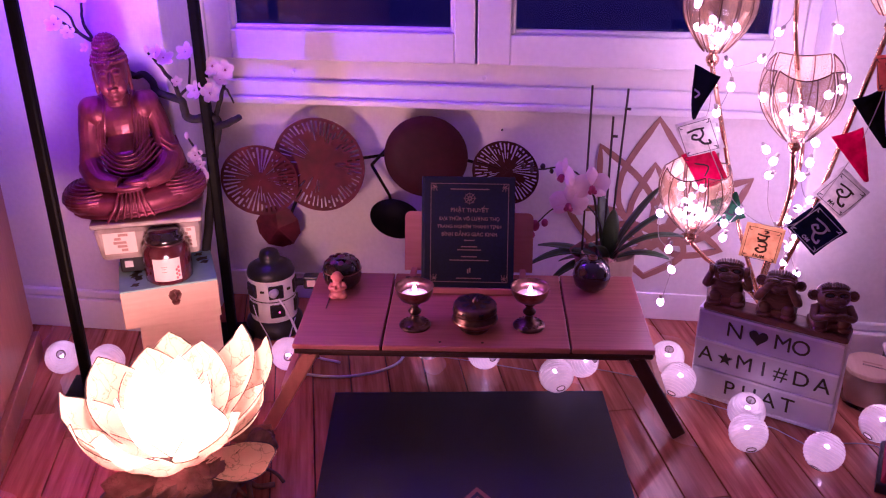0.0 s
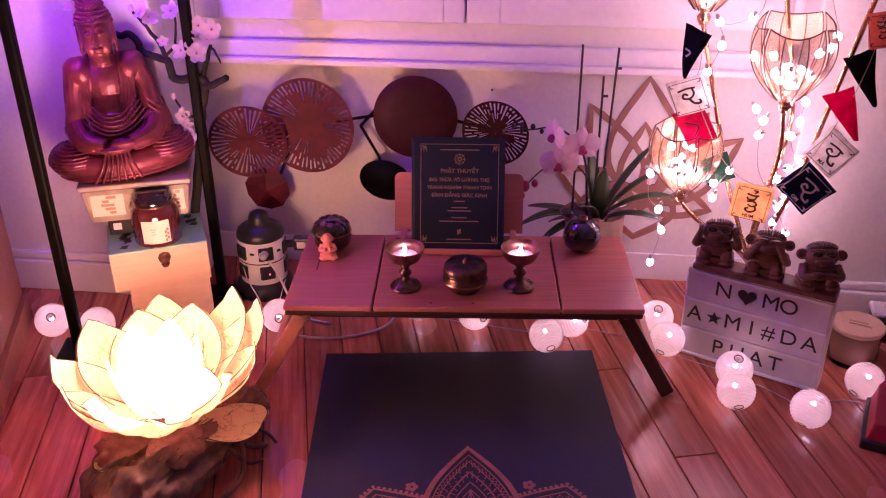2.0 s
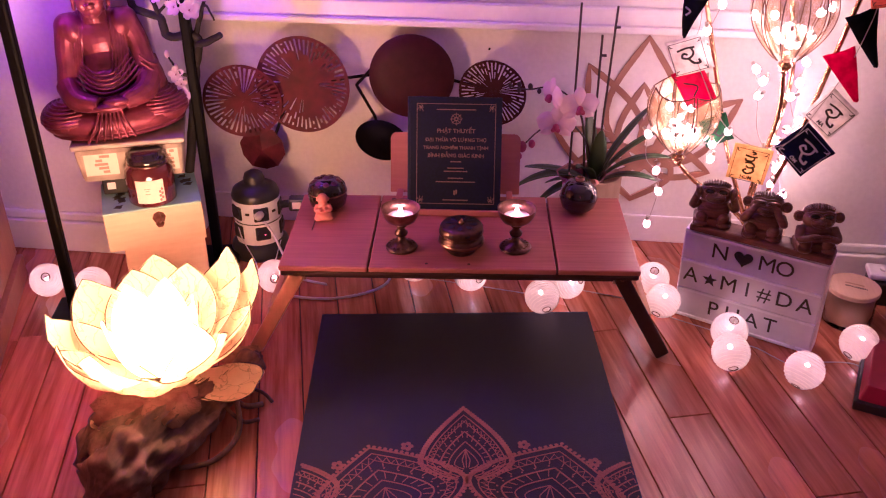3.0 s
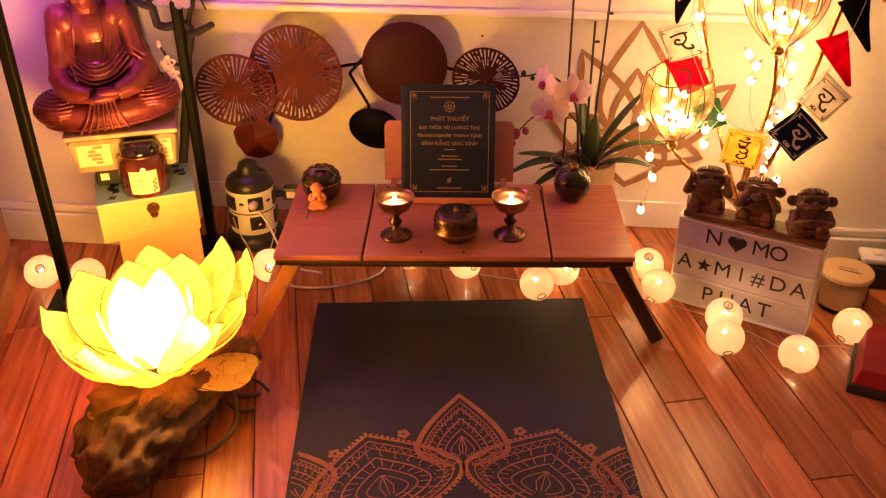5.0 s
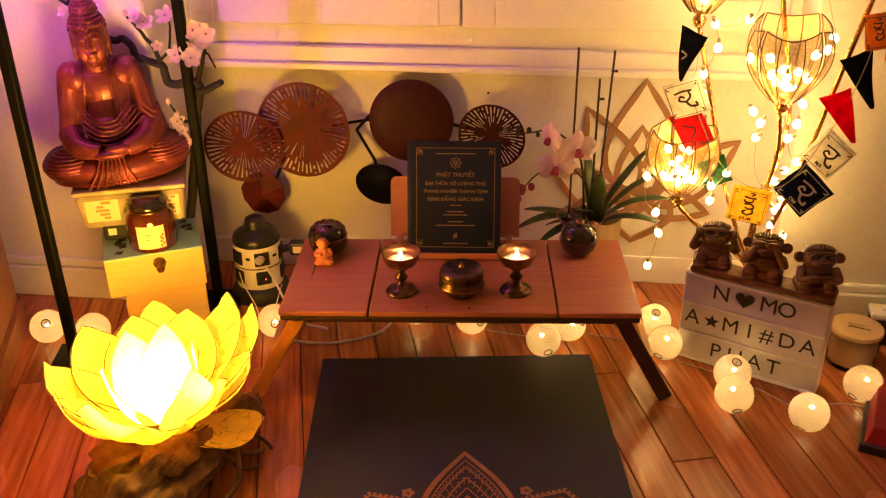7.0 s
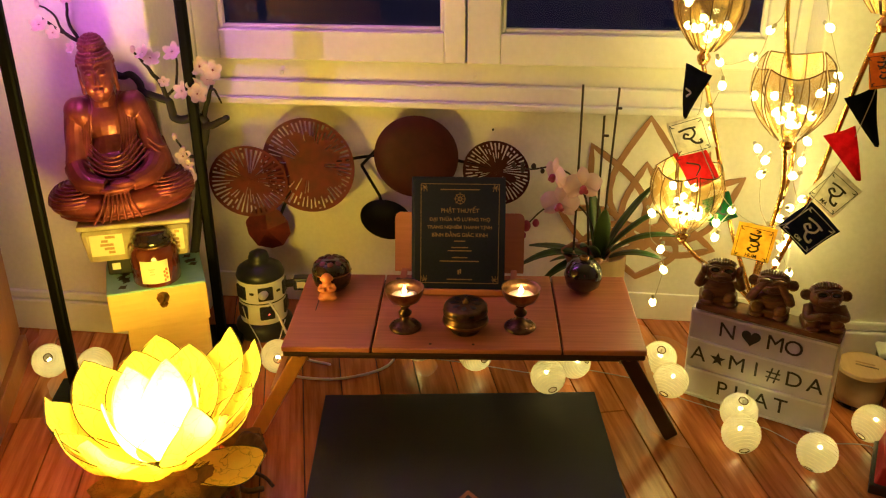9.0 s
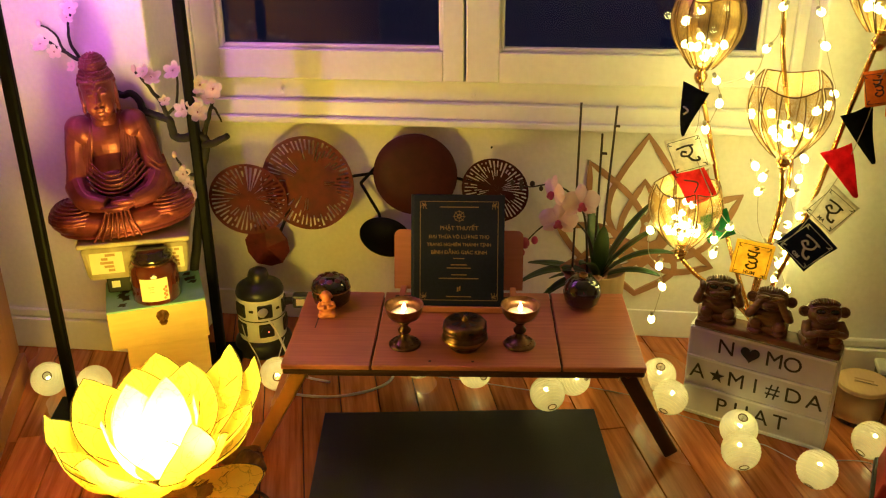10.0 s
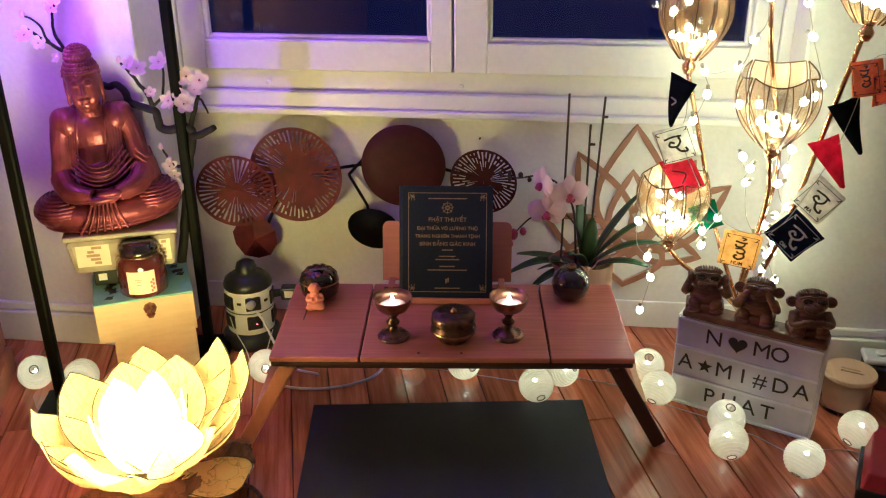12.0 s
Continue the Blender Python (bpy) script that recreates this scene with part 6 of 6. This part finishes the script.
# ---- fairy lights ----
def fairy_lights():
    f = thing("fairy_lights", pose(0.45, 1.88, 0), "string of small round warm white fairy bulbs on clear wire", "string lights")
    o = Vector((0.45, 1.88, 0))
    rng = random.Random(12)
    strands = [
        [(0.245, 1.90, 0.165), (0.262, 1.90, 0.25), (0.250, 1.895, 0.303), (0.222, 1.885, 0.394), (0.263, 1.90, 0.455), (0.306, 1.88, 0.46), (0.295, 1.89, 0.406), (0.36, 1.88, 0.38), (0.362, 1.88, 0.345), (0.39, 1.88, 0.411)],
        [(0.317, 1.88, 0.588), (0.315, 1.88, 0.629), (0.338, 1.885, 0.683), (0.328, 1.89, 0.73), (0.391, 1.88, 0.743), (0.416, 1.88, 0.798), (0.437, 1.88, 0.881), (0.47, 1.88, 0.95)],
        [(0.512, 1.88, 0.95), (0.51, 1.88, 0.871), (0.529, 1.88, 0.805), (0.557, 1.87, 0.712), (0.52, 1.87, 0.574), (0.515, 1.87, 0.53), (0.502, 1.87, 0.498), (0.529, 1.87, 0.447), (0.507, 1.87, 0.426), (0.506, 1.87, 0.387), (0.502, 1.87, 0.332), (0.528, 1.87, 0.271)],
        [(0.47, 1.88, 0.95), (0.44, 1.90, 1.04), (0.36, 1.90, 1.12), (0.46, 1.88, 1.20), (0.55, 1.88, 1.12), (0.52, 1.88, 1.02), (0.512, 1.88, 0.95)],
        [(0.426, 1.88, 0.552), (0.444, 1.88, 0.527), (0.439, 1.88, 0.495), (0.473, 1.87, 0.372), (0.49, 1.87, 0.40), (0.515, 1.87, 0.36), (0.495, 1.86, 0.30), (0.51, 1.86, 0.345)],
    ]
    spots = []
    for k, strand in enumerate(strands):
        pts = [Vector(p) - o for p in strand]
        sag = []
        for a, b in zip(pts, pts[1:]):
            sag += [a, (a + b) / 2 + Vector((rng.uniform(-0.012, 0.012), rng.uniform(-0.01, 0.01), -0.012))]
        part("clear_wire", tube(smooth_line([*sag, pts[-1]], 5), 0.0009, 5), CLEAR_WIRE, f)
        spots += pts
    spots += [Vector((0.547, 1.86, 0.69)) - o, Vector((0.395, 1.84, 0.675)) - o]
    # loose bulbs in the shades
    for (cx, cy, cz), r, h, lean, turn in CUPS[:4]:
        for k in range(20 if cz < 0.4 else 12):
            a = rng.uniform(0, math.tau)
            q = 0.55 * r * math.sqrt(rng.random())
            spots.append(Vector((cx + q * math.cos(a), cy + q * math.sin(a), cz + 0.020 + 0.6 * q + 0.02 * rng.random())) - o)
        for k in range(2):
            a = rng.uniform(0, math.tau)
            spots.append(Vector((cx + 0.6 * r * math.cos(a), cy + 0.6 * r * math.sin(a), cz + rng.uniform(0.06, 0.12))) - o)
    profile = [(0, 0.010), (0.0055, 0.008), (0.0078, 0.002), (0.0074, -0.0035), (0.0045, -0.008), (0, -0.0092)]
    mesh = None
    for p in spots:
        if mesh is None:
            first = part("bulb", lathe(profile, 14), BULB, f, "glowing round bulb", smooth=True, place=Matrix.Translation(p))
            mesh = first.data
            cap = part("bulb_cap", lathe([(0.0045, 0.009), (0.004, 0.02), (0, 0.02)], 8), CLEAR_WIRE, first)
            cap_mesh = cap.data
        else:
            ob = new("bulb", mesh)
            ob.parent = f
            ob.matrix_basis = Matrix.Translation(p) @ pose(0, 0, 0, rng.uniform(-60, 60), rng.uniform(-60, 60), 0)
            c = new("bulb_cap", cap_mesh)
            c.parent = ob
    return f


fairy_lights()


# ---- prayer flags on a cord ----
def flag(at, size, colour, roll, yaw, glyph=None, word="", shape="square", ink=None, seed=0):
    """A small printed cloth; its own x runs along the top edge."""
    place = pose(*at, 0, 0, yaw) @ pose(0, 0, 0, 0, roll, 0)
    f = thing("prayer_flag", place, f"small {colour} cloth prayer flag hanging on a cord", "flag", "prayer flags")
    bm = bmesh.new()
    w, h = size
    n = 10
    grid = [[bm.verts.new((w * (i / n - 0.5), 0.004 * math.sin(5 * i / n + seed) + 0.006 * math.sin(4 * j / n + 2 * seed), -h * (j / n - 0.5))) for i in range(n + 1)] for j in range(n + 1)]
    if shape == "dart":
        for j in range(n + 1):
            for i in range(n + 1):
                v = grid[j][i]
                v.co.x = v.co.x * (0.15 + 0.85 * (1 - j / n)) + 0.15 * w * j / n
    for j in range(n):
        for i in range(n):
            bm.faces.new((grid[j][i], grid[j + 1][i], grid[j + 1][i + 1], grid[j][i + 1]))
    cloth = part("cloth", bm, FLAG[colour], f, smooth=True)
    cloth.modifiers.new("thick", "SOLIDIFY").thickness = 0.0006
    ink = ink or LETTER
    if shape == "square":
        bm = bmesh.new()
        m = 0.42
        for a, b in (((-m, -m), (m, -m)), ((m, -m), (m, m)), ((m, m), (-m, m)), ((-m, m), (-m, -m))):
            ribbon([(a[0] * w, -0.0095, a[1] * h), (b[0] * w, -0.0095, b[1] * h)], 0.0011, 0.0003, bm)
        for sx in (-1, 1):
            for sz in (-1, 1):
                for k in range(3):
                    ribbon([(sx * w * (m - 0.02), -0.0095, sz * h * (m - 0.04 * k)), (sx * w * (m - 0.05 - 0.03 * k), -0.0095, sz * h * (m - 0.09))], 0.0012, 0.0003, bm)
        part("border_print", bm, ink, f)
    if glyph:
        bm = bmesh.new()
        for stroke, width in glyph:
            ribbon([(x * w, -0.0096, z * h) for x, z in [(p.x, p.y) for p in smooth_line([(a, b, 0) for a, b in stroke], 6)]], width * w, 0.0003, bm)
        part("sign_print", bm, ink, f, "brush-drawn sign")
    if word:
        words(word, 0.011, ink, f, pose(0, -0.0098, -0.33 * h, 90), "caption", 0.0002, bold=0.0003)
    return f


SIGN_A = [([(-0.24, 0.20), (0.0, 0.23), (0.22, 0.21)], 0.05), ([(0.13, 0.22), (0.15, 0.06), (0.02, -0.05), (-0.15, 0.0), (-0.10, 0.10), (0.0, 0.05)], 0.055), ([(0.0, -0.06), (0.10, -0.20), (0.26, -0.22), (0.24, -0.12)], 0.06)]
SIGN_B = [([(-0.02, 0.38), (0.10, 0.36), (0.02, 0.30)], 0.04), ([(-0.16, 0.26), (0.02, 0.24), (0.16, 0.26)], 0.05), ([(0.10, 0.25), (0.06, 0.14), (-0.10, 0.12), (-0.14, 0.18)], 0.05), ([(-0.12, 0.06), (0.06, 0.08), (0.14, 0.0), (0.02, -0.06), (-0.08, -0.02)], 0.05), ([(0.10, -0.02), (0.14, -0.14), (0.0, -0.22), (-0.12, -0.16), (-0.04, -0.10)], 0.055)]
FACE = -14
flag((0.272, 1.875, 0.668), (0.064, 0.105), "black", 14, FACE - 20, [([(-0.1, 0.1), (0.1, 0.06), (0.0, -0.05)], 0.06)], "", "dart", ink=FLAG["white"], seed=1)
flag((0.284, 1.868, 0.580), (0.082, 0.078), "white", -24, FACE - 6, SIGN_A, seed=2)
flag((0.308, 1.905, 0.500), (0.066, 0.090), "red", -32, FACE, [([(-0.2, 0.2), (0.15, 0.0), (-0.1, -0.2)], 0.05)], seed=3)
flag((0.368, 1.900, 0.405), (0.066, 0.060), "green", -32, FACE - 18, SIGN_A, seed=4)
flag((0.429, 1.806, 0.370), (0.078, 0.084), "yellow", 6, FACE, SIGN_B, "HUM", seed=5)
flag((0.531, 1.795, 0.413), (0.084, 0.084), "navy", 42, FACE, SIGN_A, "OM", ink=FLAG["white"], seed=6)
flag((0.563, 1.786, 0.497), (0.076, 0.076), "white", 38, FACE, SIGN_A, "MA", seed=7)
flag((0.574, 1.778, 0.574), (0.060, 0.115), "red", -24, FACE + 10, None, "", "dart", seed=8)
flag((0.594, 1.770, 0.652), (0.064, 0.120), "black", -22, FACE + 20, None, "", "dart", seed=9)
flag((0.606, 1.762, 0.752), (0.056, 0.066), "orange", -16, FACE - 20, SIGN_B, seed=10)
flag((0.640, 1.762, 0.735), (0.050, 0.066), "orange", -14, FACE + 20, SIGN_A, seed=11)
cord = smooth_line([(0.305, 1.93, 0.715), (0.300, 1.885, 0.64), (0.290, 1.865, 0.60), (0.325, 1.86, 0.52), (0.375, 1.86, 0.435), (0.43, 1.80, 0.413), (0.495, 1.79, 0.43), (0.545, 1.785, 0.52), (0.575, 1.775, 0.60), (0.595, 1.768, 0.69), (0.61, 1.765, 0.785), (0.66, 1.765, 0.80)], 8)
tagged(part("flag_cord", tube(cord, 0.0009, 5), CLEAR_WIRE), "thin cord that carries the prayer flags", "cord")


# ---- paper ball lanterns on the floor ----
LANTERN_R = 0.039
RIB = material("lantern_rib", (0.66, 0.61, 0.48), 0.6, grain=60, bump=0)


def lantern():
    b = thing("ball_lantern", pose(0, 0, 0), "small round white ribbed fabric lantern, lit, on the floor", "lantern", "ball lanterns")
    r = LANTERN_R
    prof = []
    for k in range(61):
        a = math.radians(-75 + 150 * k / 60)
        q = r
        prof.append((q * math.cos(a), r + q * math.sin(a)))
    part("globe", lathe(prof, 28), PAPER_BALL, b, "ribbed white fabric globe", smooth=True)
    ribs = bmesh.new()
    for k in range(1, 14):
        a = math.radians(-75 + 150 * k / 14)
        tube([(1.012 * r * math.cos(a) * math.cos(t), 1.012 * r * math.cos(a) * math.sin(t), r + 1.012 * r * math.sin(a)) for t in (math.tau * j / 24 for j in range(25))], 0.00065, 4, ribs, False)
    part("ribs", ribs, RIB, b, "thin wire ribs")
    for a in (-75, 75):
        z = r + r * math.sin(math.radians(a))
        part("end_ring", tube([(0.0095 * math.cos(t), 0.0095 * math.sin(t), z) for t in (math.tau * k / 16 for k in range(17))], 0.0012, 6), GOLD_WIRE, b)
    part("bulb", ball(0.0045, (0, 0, r + 0.012), u=10, v=8), BALL_BULB, b, "tiny glowing bulb")
    part("bulb_stem", tube([(0, 0, 2 * r), (0, 0, r + 0.016)], 0.0025, 6), CLEAR_WIRE, b)
    return b


LANTERNS = [(-1.152, 1.683, 0, 50, 30), (-1.037, 1.680, 0, 85, 10), (-0.732, 1.690, 0, 40, 0), (-0.624, 1.765, 0, 70, 20), (-0.300, 1.855, 0, 60, 0), (-0.160, 1.828, 0, 80, 40), (0.012, 1.752, 0, -70, 20),
            (0.070, 1.822, 0, 60, 60), (0.286, 1.768, 0, -60, -30), (0.268, 1.852, 0.006, 30, 0), (0.418, 1.664, 0, 20, 10), (0.409, 1.585, 0, -62, 5), (0.548, 1.540, 0, -48, -40), (0.684, 1.652, 0, -60, -50)]
first = lantern()
for k, (x, y, z, tip, turn) in enumerate(LANTERNS):
    m = pose(x, y, z + LANTERN_R) @ pose(0, 0, 0, tip, 0, turn) @ pose(0, 0, -LANTERN_R)
    if k == 0:
        first.matrix_basis = m
    else:
        copy_thing(first, m)
wire = smooth_line([(-0.30, 1.86, 0.003), (-0.16, 1.84, 0.003), (0.02, 1.80, 0.012), (0.08, 1.85, 0.003), (0.276, 1.80, 0.003), (0.302, 1.759, 0.003), (0.404, 1.706, 0.003), (0.44, 1.65, 0.003), (0.473, 1.662, 0.003), (0.548, 1.60, 0.003), (0.60, 1.62, 0.004), (0.68, 1.62, 0.003), (0.68, 1.546, 0.002), (0.75, 1.48, 0.002)], 8)
tagged(part("lantern_wire", tube(wire, 0.0011, 5), CLEAR_WIRE), "thin clear wire between the ball lanterns", "wire")
cable = smooth_line([(-0.62, 1.76, 0.004), (-0.575, 1.738, 0.004), (-0.52, 1.733, 0.004), (-0.467, 1.741, 0.004), (-0.40, 1.775, 0.004), (-0.362, 1.826, 0.004), (-0.36, 1.92, 0.004)], 8)
tagged(part("floor_cable", tube(cable, 0.0032, 8), WHITE_CABLE, smooth=True), "white cable lying on the floor under the table", "cable")
thin = smooth_line([(-0.75, 1.90, 0.09), (-0.73, 1.87, 0.07), (-0.70, 1.85, 0.03), (-0.68, 1.83, 0.003), (-0.66, 1.86, 0.002), (-0.65, 1.92, 0.05)], 8)
tagged(part("thin_cable", tube(thin, 0.0014, 6), WHITE_CABLE, smooth=True), "thin white cable beside the socket tower", "cable")


# ---- candle jar, charger and tablet at the right-hand wall ----
def wood_lid_candle():
    c = thing("glass_candle", pose(0.700, 1.795, 0), "clear glass candle jar with a pale wooden lid", "candle")
    part("glass", lathe([(0, 0.0), (0.048, 0.0), (0.053, 0.006), (0.054, 0.03), (0.0535, 0.078), (0.053, 0.083)], 36), JAR_GLASS, c, "clear glass", smooth=True)
    part("wax", lathe([(0, 0.007), (0.045, 0.009), (0.0495, 0.03), (0.0495, 0.072), (0, 0.070)], 32), material("rose_wax", (0.74, 0.50, 0.32), 0.5, second=(0.64, 0.40, 0.24), grain=14), c, "brown wax", smooth=True)
    lid = part("lid", lathe([(0, 0.083), (0.055, 0.083), (0.0565, 0.085), (0.0565, 0.092), (0.055, 0.094), (0, 0.094)], 40), CORK_LID, c, "pale wooden lid", smooth=False)
    part("logo_bar", block((0.040, 0.005, 0.0004), (0, 0.006, 0.0943)), CARDBOARD, lid, place=pose(0, 0, 0, 0, 0, -22))
    words("CINNAMON", 0.0085, LETTER, lid, pose(0.002, -0.008, 0.0945, 0, 0, -22), "lid_lettering", 0.0002, bold=0.0002)
    return c


CORK_LID = material("lid_wood", (0.62, 0.44, 0.23), 0.5, second=(0.54, 0.37, 0.18), grain=18, stretch=(8, 1, 1))
wood_lid_candle()


def charger():
    s = thing("charging_strip", pose(0.835, 1.90, 0, 0, 0, -6), "white plastic charger strip lying on a black box", "charger")
    part("base", block((0.13, 0.075, 0.06), (0, 0, 0.03), 0.006), BLACK_PLASTIC, s)
    top = part("top", block((0.135, 0.06, 0.016), (-0.005, 0, 0.069), 0.006), WHITE_PLASTIC, s)
    for x in (-0.035, 0.0, 0.035):
        part("knob", lathe([(0.011, 0.077), (0.011, 0.081), (0.006, 0.083), (0, 0.083)], 16), WHITE_PLASTIC, top, place=pose(x, 0, 0))
    part("plug", block((0.05, 0.02, 0.018), (0.02, 0.008, 0.092), 0.005), WHITE_PLASTIC, top)
    return s


charger()


def slate():
    s = thing("tablet_box", pose(0.812, 1.520, 0, 0, 0, -20), "red topped flat box with a black edge on the floor", "box")
    bm = block((0.30, 0.20, 0.045), (0, 0, 0.0325), 0.004)
    for v in bm.verts:
        if v.co.z > 0.03:
            v.co.x *= 0.93
            v.co.y *= 0.9
    part("lid", bm, material("red_card", (0.36, 0.018, 0.022), 0.45, second=(0.28, 0.012, 0.016), grain=60), s, "red lid")
    part("tray", block((0.31, 0.21, 0.022), (0, 0, 0.011), 0.003), BLACK_PLASTIC, s)
    return s


slate()

floor_boards()
